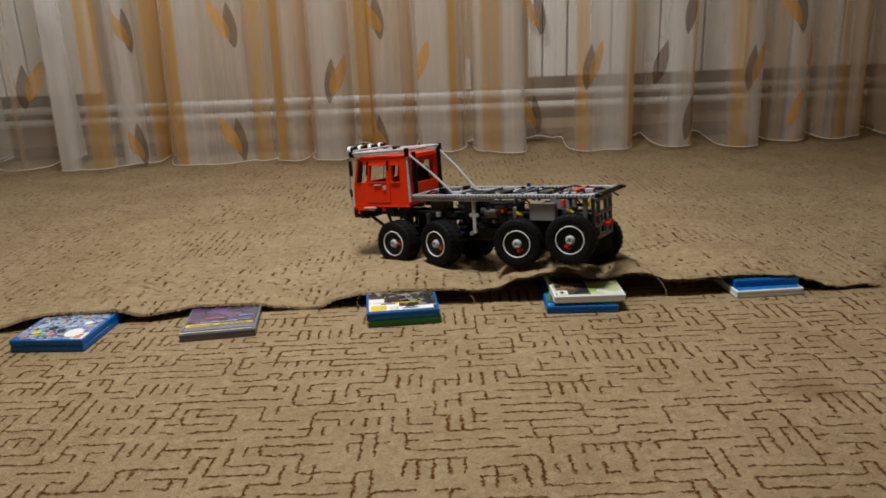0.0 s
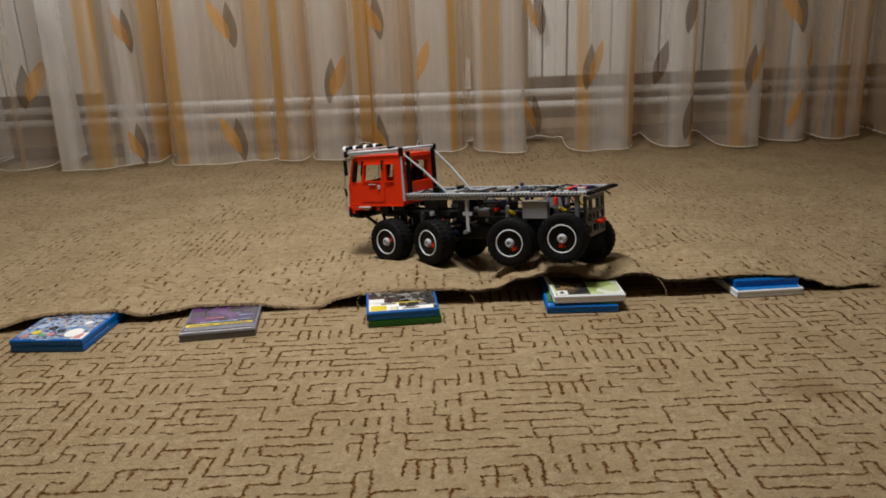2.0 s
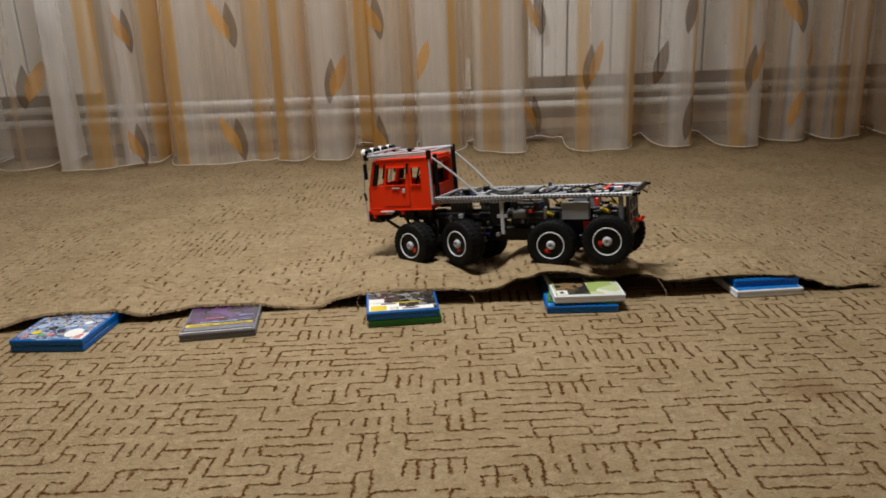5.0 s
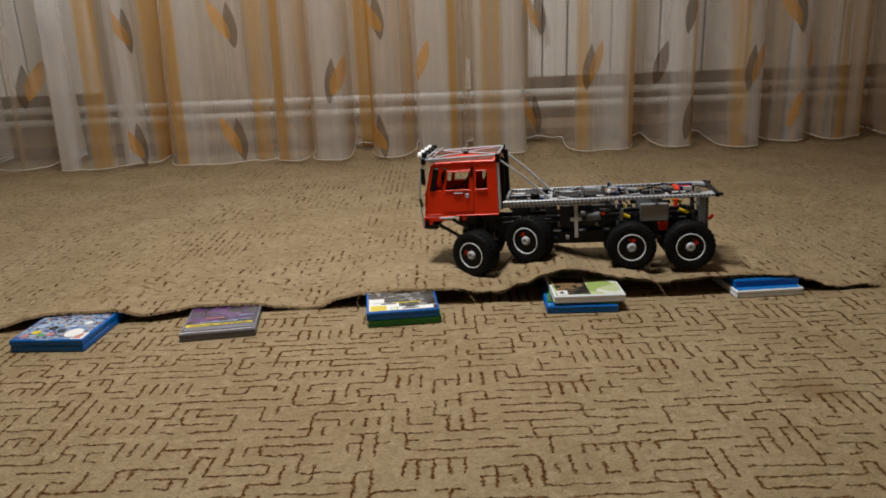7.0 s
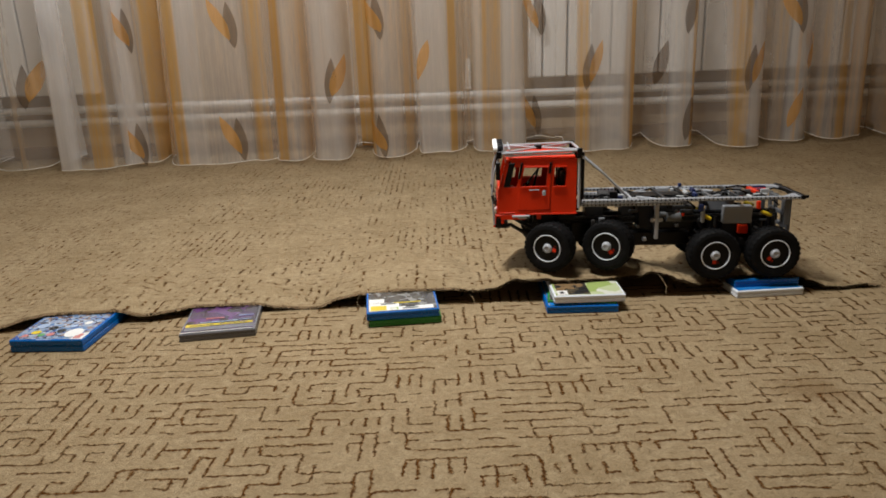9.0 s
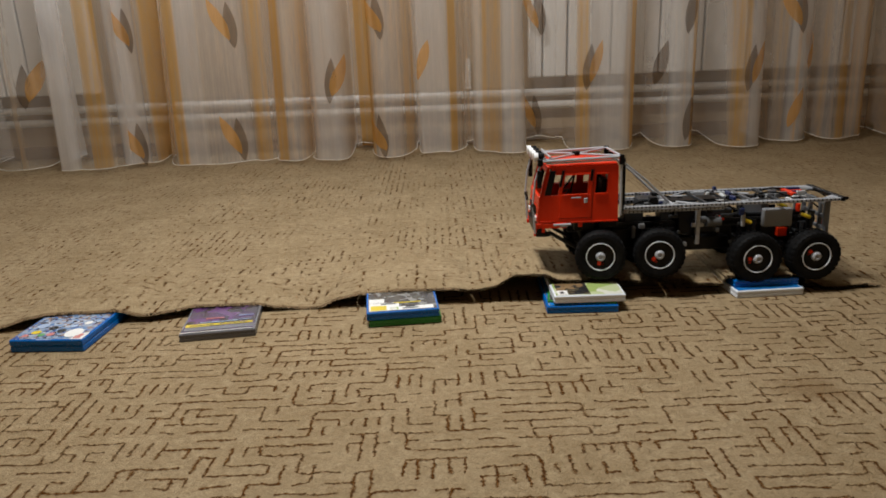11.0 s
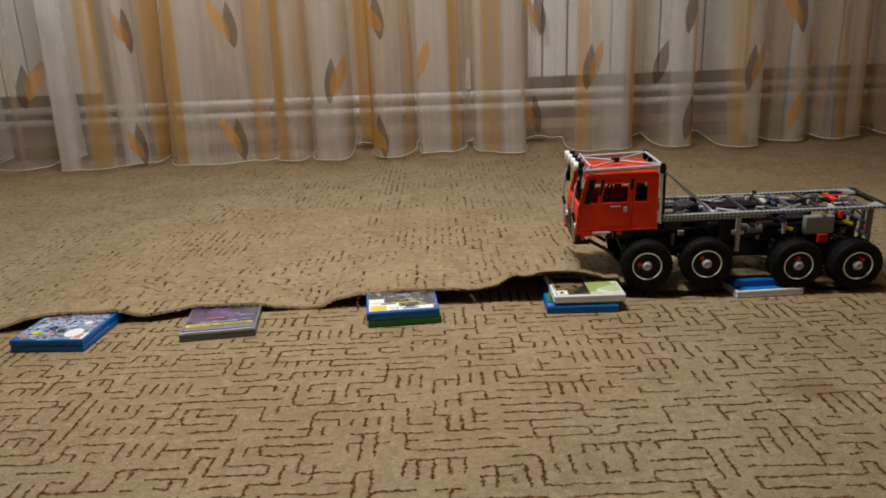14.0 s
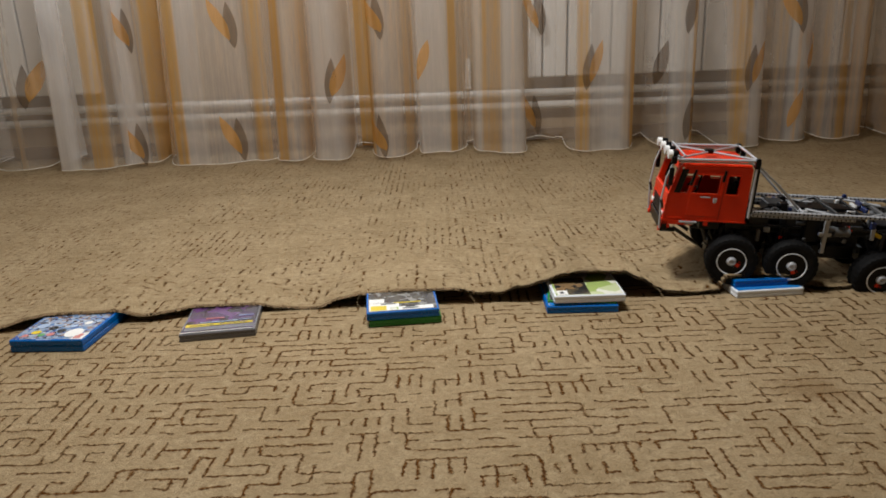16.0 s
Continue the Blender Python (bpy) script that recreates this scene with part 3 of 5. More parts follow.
def runner_piece(name, parent, xs, ys, frayed, origin=(0, 0, 0)):
    """A stretch of the runner: pile on top, backing below, the cut edge along the front. ys(x) gives the rows."""
    bm = bmesh.new()
    uv = bm.loops.layers.uv.new("plan")
    o = Vector(origin)
    normals = []

    def vert(x, y, z, n):
        normals.append(n)
        return bm.verts.new(Vector((x, y, z)) - o)

    def quad(vs, index):
        f = bm.faces.new(vs)
        f.material_index, f.smooth = index, True
        for l in f.loops:
            l[uv].uv = (l.vert.co.x + o.x, l.vert.co.y + o.y + 0.43)

    top = [[vert(x, y, runner_z(x, y), runner_normal(x, y)) for y in ys(x)] for x in xs]
    low = [[vert(x, y, runner_z(x, y) - THICK, -runner_normal(x, y)) for y in ys(x)] for x in xs]
    for i in range(len(xs) - 1):
        for j in range(len(top[0]) - 1):
            quad((top[i][j], top[i + 1][j], top[i + 1][j + 1], top[i][j + 1]), 0)
            quad((low[i][j], low[i][j + 1], low[i + 1][j + 1], low[i + 1][j]), 1)
    if origin != (0, 0, 0):
        # the pile's own depth along both sides of a strip
        for x, turn in ((xs[0], 1), (xs[-1], -1)):
            flank = [[vert(x, y, runner_z(x, y) - d, runner_normal(x, y)) for d in (0.0002, THICK)] for y in ys(x)]
            for p, q in zip(flank, flank[1:]):
                quad((p[0], q[0], q[1], p[1])[::turn], 0)
    if frayed:
        ahead = Vector((0, -0.55, 0.83))
        lip = [[vert(x, edge_y(x), runner_z(x, edge_y(x)) - d, ahead) for d in (THICK, 0.0)] for x in xs]
        for i in range(len(xs) - 1):
            quad((lip[i][0], lip[i + 1][0], lip[i + 1][1], lip[i][1]), 1)
            for k in range(11):
                a = lip[i][0].co.lerp(lip[i + 1][0].co, random.random()) + Vector((0, -0.0003, THICK * random.random()))
                tip = a + Vector((random.uniform(-0.004, 0.004), -random.uniform(0.001, 0.0045), random.uniform(-0.004, 0.0025)))
                w = Vector((0.0007, 0, 0.0004))
                f = bm.faces.new([bm.verts.new(q) for q in (a - w, a + w, tip + w * 0.4)])
                normals.extend([ahead] * 3)
                f.material_index = 2 if random.random() < 0.5 else 1
    ob = part(name, bm, [RUNNER, BACKING, FRAY], parent)
    ob.data.normals_split_custom_set_from_vertices(normals)
    return ob


def span(a, b, n):
    return [a + (b - a) * i / n for i in range(n + 1)]


RUNNER_OB = thing("carpet_runner", pose(0, 0, 0), "beige patterned carpet sheet draped over the game cases", "carpet")
front_rows = lambda x: [edge_y(x) + (HINGE_Y - edge_y(x)) * s for s in (0, 0.02, 0.06, 0.12, 0.2, 0.3, 0.42, 0.55, 0.7, 0.85, 1.0)]
runner_piece("sheet", RUNNER_OB, span(-2.58, 2.58, 160), lambda x: [HINGE_Y, *span(HINGE_Y + 0.05, WALL_Y - 0.03, 24)], False)
runner_piece("front_flap", RUNNER_OB, span(-2.58, STRIP_X0, 320), front_rows, True)
runner_piece("front_flap", RUNNER_OB, span(STRIP_X1, 2.58, 120), front_rows, True)
STRIP_OBS = []
for k in range(STRIPS):
    a = STRIP_X0 + (STRIP_X1 - STRIP_X0) * k / STRIPS
    b = STRIP_X0 + (STRIP_X1 - STRIP_X0) * (k + 1) / STRIPS
    o = ((a + b) / 2, HINGE_Y, runner_z((a + b) / 2, HINGE_Y))
    ob = runner_piece("flap_strip", RUNNER_OB, span(a, b, 2), front_rows, True, o)
    ob.location = o
    STRIP_OBS.append((ob, o))

for ax, ay, pts in ((0.425, 1.322, ((0, 0, 0.04), (0.006, -0.004, 0.032), (0.014, -0.012, 0.018), (0.012, -0.018, 0.004))), (-0.425, 1.300, ((-0.01, 0, 0.016), (-0.012, -0.004, 0.008), (0, -0.006, 0.006), (0.010, -0.004, 0.010), (0.012, 0, 0.016))),
                    (-0.17, 1.318, ((0, 0, 0.026), (-0.006, -0.004, 0.016), (0.0, -0.006, 0.006))), (0.05, 1.322, ((0, 0, 0.02), (0.008, -0.004, 0.012), (0.010, -0.006, 0.004)))):
    held, (ox, oy, oz) = STRIP_OBS[int((ax - STRIP_X0) / (STRIP_X1 - STRIP_X0) * STRIPS)] if ax > STRIP_X0 else (RUNNER_OB, (0, 0, 0))
    part("loose_thread", tubes(([(ax + p - ox, ay + q - oy, r - oz) for p, q, r in pts], 0.00045), seg=5), FRAY, held, "loose pale thread")

arc_points = [(0.330, 1.632), (0.352, 1.621), (0.378, 1.612), (0.402, 1.612), (0.430, 1.622), (0.460, 1.640), (0.492, 1.668)]
part("dark_line", tubes(([(p + 0.06, q, runner_z(p + 0.06, q) + 0.0003) for p, q in arc_points], 0.0009), seg=5), BACKING, RUNNER_OB, "thin dark line along the pile")

# ---- game cases ----


def case_body(ob, w, d, h, mat, shell="case"):
    """A hinged disc case: two half shells with a seam, a rounded spine, lips."""
    bm = boxes((-w / 2, w / 2, 0, d, 0, h * 0.47), (-w / 2 + 0.0007, w / 2 - 0.0007, 0.0007, d - 0.001, h * 0.47, h * 0.53), (-w / 2, w / 2, 0, d, h * 0.53, h), bevel=0.0014)
    return part(shell, bm, mat, ob)


def game_case(m, mat, sleeve, label, w=0.136, d=0.19, h=0.0145, patches=()):
    ob = thing("game_case", m, label, "game case", "game cases under the carpet")
    case_body(ob, w, d, h, mat)
    bm = boxes((-w / 2 + 0.004, w / 2 - 0.004, 0.004, d - 0.004, h + 0.0002, h + 0.0006), bevel=0)
    part("sleeve", bm, sleeve, ob, "printed paper cover")
    for i, (x0, x1, y0, y1, pm) in enumerate(patches):
        part("cover_patch", boxes((x0, x1, y0, y1, h + 0.0007, h + 0.001 + 0.0001 * i), bevel=0), pm, ob)
    return ob


INK_A = cover_print("sleeve_cartoon", [(0.14, 0.26, 0.48), (0.05, 0.12, 0.40), (0.30, 0.20, 0.16), (0.30, 0.38, 0.52), (0.04, 0.05, 0.10), (0.42, 0.50, 0.62)], 170.0)
INK_B = cover_print("sleeve_purple", [(0.06, 0.02, 0.10), (0.11, 0.04, 0.16), (0.02, 0.015, 0.03)], 60.0)
INK_C = cover_print("sleeve_mono", [(0.03, 0.03, 0.035), (0.02, 0.02, 0.025), (0.06, 0.06, 0.05), (0.25, 0.25, 0.24)], 120.0)
INK_D = cover_print("sleeve_meadow", [(0.38, 0.50, 0.16), (0.58, 0.66, 0.38), (0.78, 0.80, 0.70)], 30.0)
INK_REFLECT = cover_print("dark_reflection", [(0.10, 0.08, 0.05), (0.25, 0.16, 0.08), (0.03, 0.03, 0.03)], 60.0)
INK_F = plastic("sleeve_sky", (0.02, 0.22, 0.62), 0.2)
INK_Y = plastic("ink_yellow", (0.80, 0.62, 0.02), 0.35)
INK_W = plastic("ink_white", (0.82, 0.82, 0.80), 0.35, 0.03)
INK_R = plastic("ink_pink", (0.62, 0.22, 0.20), 0.35)
INK_G = plastic("ink_green", (0.10, 0.36, 0.08), 0.35)
INK_L = plastic("ink_pale_blue", (0.40, 0.52, 0.72), 0.35)
INK_K = plastic("ink_black", (0.02, 0.02, 0.02), 0.35)


def disc_patch(ob, x, y, rx, ry, z, mat, name="cover_patch"):
    bm = bmesh.new()
    bm.faces.new([bm.verts.new((x + rx * math.cos(k * math.tau / 20), y + ry * math.sin(k * math.tau / 20), z)) for k in range(20)])
    return part(name, bm, mat, ob)


c = game_case(pose(-0.715, 1.164, 0.0005, 0, 0, -3.5), BLUE, INK_A, "blue plastic game case with a busy cartoon cover on the carpet", h=0.023, patches=((0.044, 0.066, 0.002, 0.030, INK_W), (0.047, 0.060, 0.005, 0.026, INK_R)))
disc_patch(c, 0.037, 0.030, 0.016, 0.019, 0.0243, INK_W)
disc_patch(c, -0.036, 0.033, 0.009, 0.008, 0.0243, INK_Y)
for k, (bx, by, br, ink) in enumerate(((-0.020, 0.022, 0.006, INK_G), (-0.004, 0.024, 0.007, INK_R), (0.008, 0.040, 0.008, INK_K), (-0.048, 0.018, 0.006, INK_R), (0.020, 0.060, 0.006, INK_L), (-0.014, 0.052, 0.008, INK_K), (0.040, 0.075, 0.007, INK_W), (-0.040, 0.062, 0.010, INK_L))):
    disc_patch(c, bx, by, br, br * 1.1, 0.02405 + 0.00006 * k, ink)
part("cover_patch", boxes((-0.018, 0.010, 0.0012, 0.0034, 0.0231, 0.0233), bevel=0), INK_L, c)
# the thin white strip along its front paints in an edge highlight
c = game_case(pose(-0.418, 1.193, 0.0005, 0, 0, 7.5), CASEGREY, INK_B, "grey game case with a dark purple cover on the carpet", patches=((-0.062, 0.064, 0.012, 0.028, CASEGREY), (-0.062, -0.018, 0.030, 0.042, INK_Y), (-0.018, 0.060, 0.032, 0.040, INK_Y), (-0.066, 0.066, 0.003, 0.005, INK_W), (-0.055, -0.010, 0.034, 0.0365, INK_K), (0.000, 0.050, 0.0345, 0.037, INK_K), (-0.040, 0.030, 0.0455, 0.048, INK_L), (0.020, 0.056, 0.049, 0.051, INK_L), (-0.030, 0.004, 0.064, 0.068, INK_R), (0.030, 0.058, 0.070, 0.0725, INK_L)))
game_case(pose(-0.075, 1.225, 0.0005, 0, 0, 5.5), GREEN, INK_D, "green game case under a blue one", h=0.0135)
c = game_case(pose(-0.0785, 1.223, 0.0145, 0, 0, 5.2), BLUE, INK_C, "blue game case with black and white cover on another", h=0.0155, patches=((-0.063, 0.058, 0.005, 0.022, INK_W), (-0.063, -0.006, 0.022, 0.044, INK_W), (-0.063, -0.034, 0.046, 0.066, INK_W), (-0.060, -0.030, 0.007, 0.030, INK_Y),
                           (-0.024, -0.008, 0.006, 0.020, INK_D), (-0.016, 0.036, 0.040, 0.0435, INK_Y), (0.0, 0.030, 0.010, 0.014, INK_K), (0.006, 0.024, 0.017, 0.024, INK_K), (-0.040, -0.012, 0.036, 0.040, INK_K)))
c = game_case(pose(0.262, 1.251, 0.0005, 0, 0, -2), BLUE, INK_A, "blue game case under a white one")
part("sleeve", boxes((-0.062, 0.06, 0.004, 0.186, 0.0155, 0.0157), bevel=0), INK_F, c)
game_case(pose(0.262, 1.262, 0.0155, 0, 0, -9), GREEN, INK_C, "thin green case with a pale cover in a stack", h=0.004, w=0.13)
# the brown patch on the meadow cover paints in a dark reflection
c = game_case(pose(0.276, 1.2535, 0.0204, 0, 0, -0.5), WHITE, INK_D, "white game case with a green meadow cover on the stack", patches=((-0.060, 0.002, 0.006, 0.10, INK_REFLECT), (-0.060, -0.040, 0.006, 0.028, INK_W), (-0.055, -0.047, 0.012, 0.022, INK_K)))
game_case(pose(0.6415, 1.299, 0.0005, 0, 0, 3.2), WHITE, INK_F, "white game case under a blue one")
game_case(pose(0.642, 1.318, 0.0155, 0, 0, 2.6), BLUE, INK_F, "plain blue game case on a white one", w=0.132)

# ---- the model truck: x runs to its rear, y to its far side, z up from the axles ----
RADIUS, SIZE = 0.0512, 0.975
AXLES = (0.0, 0.1190, 0.3125, 0.4300)
TRUCK = thing("model_truck", pose(0, 0, 0), "red and grey brick-built eight-wheeled model truck with open flatbed", "model truck")


TRUCK.scale = (SIZE, SIZE, SIZE)


def wheel():
    ob = thing("wheel", pose(0, 0, 0), "black ribbed tyre on a white-edged rim", "")
    prof = [(0.0305, -0.0195), (0.0335, -0.0217), (0.0412, -0.0224), (0.0468, -0.0210), (0.0494, -0.0168), (0.0498, -0.006), (0.0498, 0.006), (0.0494, 0.0168), (0.0468, 0.0210), (0.0412, 0.0224), (0.0335, 0.0217), (0.0305, 0.0195)]
    bm = lathe(bmesh.new(), prof, 56, closed=True)
    lugs = {-1: [], 1: []}
    for f in bm.faces:
        c = f.calc_center_median()
        r, k = math.hypot(c.x, c.z), int((math.atan2(c.z, c.x) % math.tau) / math.tau * 56)
        if r > 0.0472 and abs(c.y) > 0.002 and (k + (c.y > 0)) % 2 == 0:
            lugs[1 if c.y > 0 else -1].append(f)
    done = bmesh.ops.extrude_face_region(bm, geom=lugs[-1] + lugs[1])
    for v in done["geom"]:
        if isinstance(v, bmesh.types.BMVert):
            s = 1 + 0.0015 / math.hypot(v.co.x, v.co.z)
            v.co.x, v.co.z = v.co.x * s, v.co.z * s
    bmesh.ops.delete(bm, geom=lugs[-1] + lugs[1], context="FACES_ONLY")
    tyre = part("tyre", bm, RUBBER, ob, "black rubber tyre")
    rim = part("rim", lathe(bmesh.new(), [(0.0252, -0.0170), (0.0258, -0.0188), (0.0282, -0.0206), (0.0310, -0.0204), (0.0312, -0.0180), (0.0312, 0.0180), (0.0262, 0.0180), (0.0262, 0.0160)], 48), BLACK, ob, "black plastic rim")
    part("rim_edge", lathe(bmesh.new(), [(0.0266, -0.0192), (0.0270, -0.0216), (0.0286, -0.0218), (0.0291, -0.0204)], 48, closed=True), WHITE, rim, "bright rim edge", smooth=True)
    bm = bmesh.new()
    lathe(bm, [(0.0255, -0.0085), (0.0255, -0.0065)], 32)
    for k in range(6):
        n0 = len(bm.verts)
        box(bm, -0.0022, 0.0022, -0.0125, -0.0085, 0.008, 0.0258, 0.0005)
        bm.verts.ensure_lookup_table()
        bmesh.ops.transform(bm, matrix=Matrix.Rotation(k * math.tau / 6, 4, "Y"), verts=bm.verts[n0:])
    part("spokes", bm, BLACK, rim, smooth=False)
    part("hub", lathe(bmesh.new(), [(0.0100, -0.0090), (0.0098, -0.0175), (0.0088, -0.0215), (0.0066, -0.0240), (0.0035, -0.0246), (0.0034, -0.0225), (0.0005, -0.0225)], 24), GREY, rim, "grey domed hub", smooth=True)
    bm = boxes((0.0100, 0.0190, -0.0175, -0.0100, -0.0045, 0.0045), bevel=0.001)
    box(bm, 0.0110, 0.0180, -0.0170, -0.0100, 0.0055, 0.0100, 0.0008)
    part("pin", bm, RED, rim, "red pin piece")
    return ob


WHEELS = []
w0 = wheel()
for i, ax in enumerate(AXLES):
    for side in (-1, 1):
        w = w0 if not WHEELS else copy_thing(w0, pose(0, 0, 0))
        w.parent = TRUCK
        w["label"] = "black ribbed tyre on a white-edged rim with grey hub"
        WHEELS.append((w, i, side, ax))

CAB_X0, CAB_X1, CAB_Z0, CAB_Z1, CAB_W = -0.123, 0.035, 0.076, 0.189, 0.066


def lean(bm):
    """The cab's nose leans back above the window line."""
    for v in bm.verts:
        if v.co.z > 0.126:
            v.co.x += (v.co.z - 0.126) * 0.26 * min(1.0, max(0.0, (0.03 - v.co.x) / 0.15))
    return bm


def holed(xs, zs, holes, y0, y1):
    """One plate along x and z with openings at the cells named in holes."""
    bm = bmesh.new()
    v = {(i, j, k): bm.verts.new((x, y, z)) for i, x in enumerate(xs) for j, z in enumerate(zs) for k, y in enumerate((y0, y1))}
    full = {(i, j) for i in range(len(xs) - 1) for j in range(len(zs) - 1)} - holes
    for i, j in full:
        bm.faces.new((v[i, j, 0], v[i + 1, j, 0], v[i + 1, j + 1, 0], v[i, j + 1, 0]))
        bm.faces.new((v[i, j, 1], v[i, j + 1, 1], v[i + 1, j + 1, 1], v[i + 1, j, 1]))
        for (di, dj), (a, b) in (((-1, 0), ((0, 0), (0, 1))), ((1, 0), ((1, 1), (1, 0))), ((0, -1), ((1, 0), (0, 0))), ((0, 1), ((0, 1), (1, 1)))):
            if (i + di, j + dj) not in full:
                p, q = (i + a[0], j + a[1]), (i + b[0], j + b[1])
                bm.faces.new((v[*p, 0], v[*q, 0], v[*q, 1], v[*p, 1]))
    for q in [q for q in bm.verts if not q.link_faces]:
        bm.verts.remove(q)
    bmesh.ops.recalc_face_normals(bm, faces=bm.faces[:])
    return bm


for side in (-1, 1):
    y0, y1 = sorted((side * CAB_W, side * (CAB_W - 0.008)))
    xs = [CAB_X0, -0.111, -0.1005, -0.0865, -0.079, -0.027, -0.012, 0.013, CAB_X1]
    zs = [CAB_Z0, 0.084, 0.105, 0.1335, 0.174, 0.181, CAB_Z1]
    holes = {(2, 3), (4, 3), (6, 3), (1, 3), (0, 5)}
    bm = lean(holed(xs, zs, holes, y0, y1))
    part("cab_side", bm, RED, TRUCK, "red cab side with window openings")
    yo = side * (CAB_W + 0.0015)
    a, b = sorted((yo, side * CAB_W))
    door = part("door", lean(boxes((-0.0835, -0.019, a, b, 0.086, 0.1325), (-0.0835, -0.080, a, b, 0.1325, 0.176), (-0.0225, -0.019, a, b, 0.1325, 0.176), (-0.0835, -0.019, a, b, 0.1745, 0.178), bevel=0.0004)), RED, TRUCK, "red cab door")
    a, b = sorted((side * (CAB_W + 0.005), side * (CAB_W + 0.001)))
    part("door_handle", boxes((-0.034, -0.027, a, b, 0.116, 0.126), bevel=0.001), GREY, door, "grey door handle")
    part("door_trim", boxes((-0.060, -0.040, a - side * 0.0, b, 0.1265, 0.1285), bevel=0.0004), GREY, door)
    part("window_post", lean(boxes((-0.115, -0.102, side * CAB_W - 0.003, side * CAB_W + 0.003, 0.134, 0.183), bevel=0.001)), BLACK, TRUCK, "black window post")
    for sx, sz in ((-0.0245, 0.160), (-0.0885, 0.150)):
        part("window_seal", lean(boxes((sx, sx + 0.005, side * CAB_W - 0.003, side * CAB_W + 0.003, sz, 0.183), bevel=0.0006)), BLACK, TRUCK)
    part("bumper_end", boxes((-0.130, -0.068, y0 - 0.002, y1 + 0.002, 0.066, 0.0765), (-0.131, -0.112, y0 - 0.0015, y1 + 0.0015, 0.058, 0.0655), bevel=0.0008), RED, TRUCK, "red bumper corner")
    part("bumper_foot", boxes((-0.130, -0.100, y0, y1, 0.049, 0.0575), bevel=0.0008), BLACK, TRUCK, "black piece under the bumper")
    part("step", tubes(([(-0.108, side * 0.062, 0.068), (-0.066, side * 0.068, 0.070)], 0.0026), ([(-0.095, side * 0.069, 0.073), (-0.060, side * 0.069, 0.0735)], 0.0024)), GREY, TRUCK)
    part("fender", boxes((-0.045, -0.036, y0, y1, 0.066, 0.0755), (-0.060, 0.036, y0 + side * 0.002, y1 + side * 0.002, 0.0755, 0.0785), bevel=0.0006), RED, TRUCK)
    part("mud_strut", tubes(([(-0.10, side * 0.045, 0.052), (-0.045, side * 0.045, 0.018)], 0.004), ([(-0.05, side * 0.05, 0.075), (-0.03, side * 0.05, 0.03)], 0.0035)), DARKGREY, TRUCK)

# nose, back wall, roof
bm = bmesh.new()
for a in ((CAB_X0 - 0.004, CAB_X0 + 0.004, -CAB_W, CAB_W, CAB_Z0, 0.092), (CAB_X0 - 0.003, CAB_X0 + 0.004, -CAB_W, CAB_W, 0.092, 0.108), (CAB_X0 - 0.002, CAB_X0 + 0.004, -CAB_W, CAB_W, 0.108, 0.131),
          (CAB_X0, CAB_X0 + 0.006, -CAB_W, -CAB_W + 0.007, 0.131, 0.182), (CAB_X0, CAB_X0 + 0.006, CAB_W - 0.007, CAB_W, 0.131, 0.182), (CAB_X0, CAB_X0 + 0.006, -CAB_W, CAB_W, 0.180, 0.190)):
    box(bm, *a, 0.0008)
part("cab_front", lean(bm), RED, TRUCK, "red cab nose with an open windscreen")
part("grille", boxes(*[(CAB_X0 - 0.0065, CAB_X0 - 0.0035, -0.04, 0.04, 0.080 + 0.006 * k, 0.083 + 0.006 * k) for k in range(5)], bevel=0.0004), BLACK, TRUCK, "black slotted grille")
for y in (-0.05, 0.05):
    part("headlight", boxes((CAB_X0 - 0.008, CAB_X0 - 0.0035, y - 0.008, y + 0.008, 0.080, 0.090), bevel=0.002), CLEAR, TRUCK, "clear headlight")
part("bumper", boxes((CAB_X0 - 0.007, CAB_X0 + 0.006, -0.068, 0.068, 0.052, 0.074), (CAB_X0 - 0.004, CAB_X0 + 0.02, -0.05, 0.05, 0.044, 0.052), bevel=0.0015), BLACK, TRUCK, "black front bumper")
for y in (-0.06, 0.06):
    part("tow_pin", boxes((CAB_X0 - 0.011, CAB_X0 - 0.006, y - 0.004, y + 0.004, 0.050, 0.058), bevel=0.001), RED, TRUCK)
part("cab_back", boxes((0.027, 0.0352, -CAB_W + 0.008, CAB_W - 0.008, 0.079, 0.128), (0.027, 0.0352, -CAB_W + 0.008, -CAB_W + 0.020, 0.128, 0.182), (0.027, 0.0352, CAB_W - 0.020, CAB_W - 0.008, 0.128, 0.182), (0.027, 0.0352, -0.05, 0.05, 0.176, 0.188), bevel=0.0008), RED, TRUCK, "red cab back wall with open window")
part("roof", lean(boxes((CAB_X0 + 0.004, -0.075, -CAB_W + 0.004, CAB_W - 0.004, 0.186, 0.194), (-0.0745, -0.02, -CAB_W + 0.004, CAB_W - 0.004, 0.187, 0.195), (-0.0195, 0.033, -CAB_W + 0.004, CAB_W - 0.004, 0.1865, 0.1945), bevel=0.001)), RED, TRUCK, "red cab roof")
for y in (-CAB_W + 0.001, CAB_W - 0.001):
    part("roof_gutter", lean(boxes((CAB_X0 + 0.01, 0.033, y - 0.002, y + 0.002, 0.1895, 0.1925), bevel=0.0006)), RED, TRUCK)
for y in (-0.03, 0.03):
    part("seat", boxes((-0.035, 0.012, y - 0.019, y + 0.019, 0.082, 0.104), (0.006, 0.020, y - 0.019, y + 0.019, 0.104, 0.158), bevel=0.003), BLACK, TRUCK, "black seat")
bm = tubes(([(-0.088, -0.03, 0.098), (-0.070, -0.03, 0.128)], 0.002))
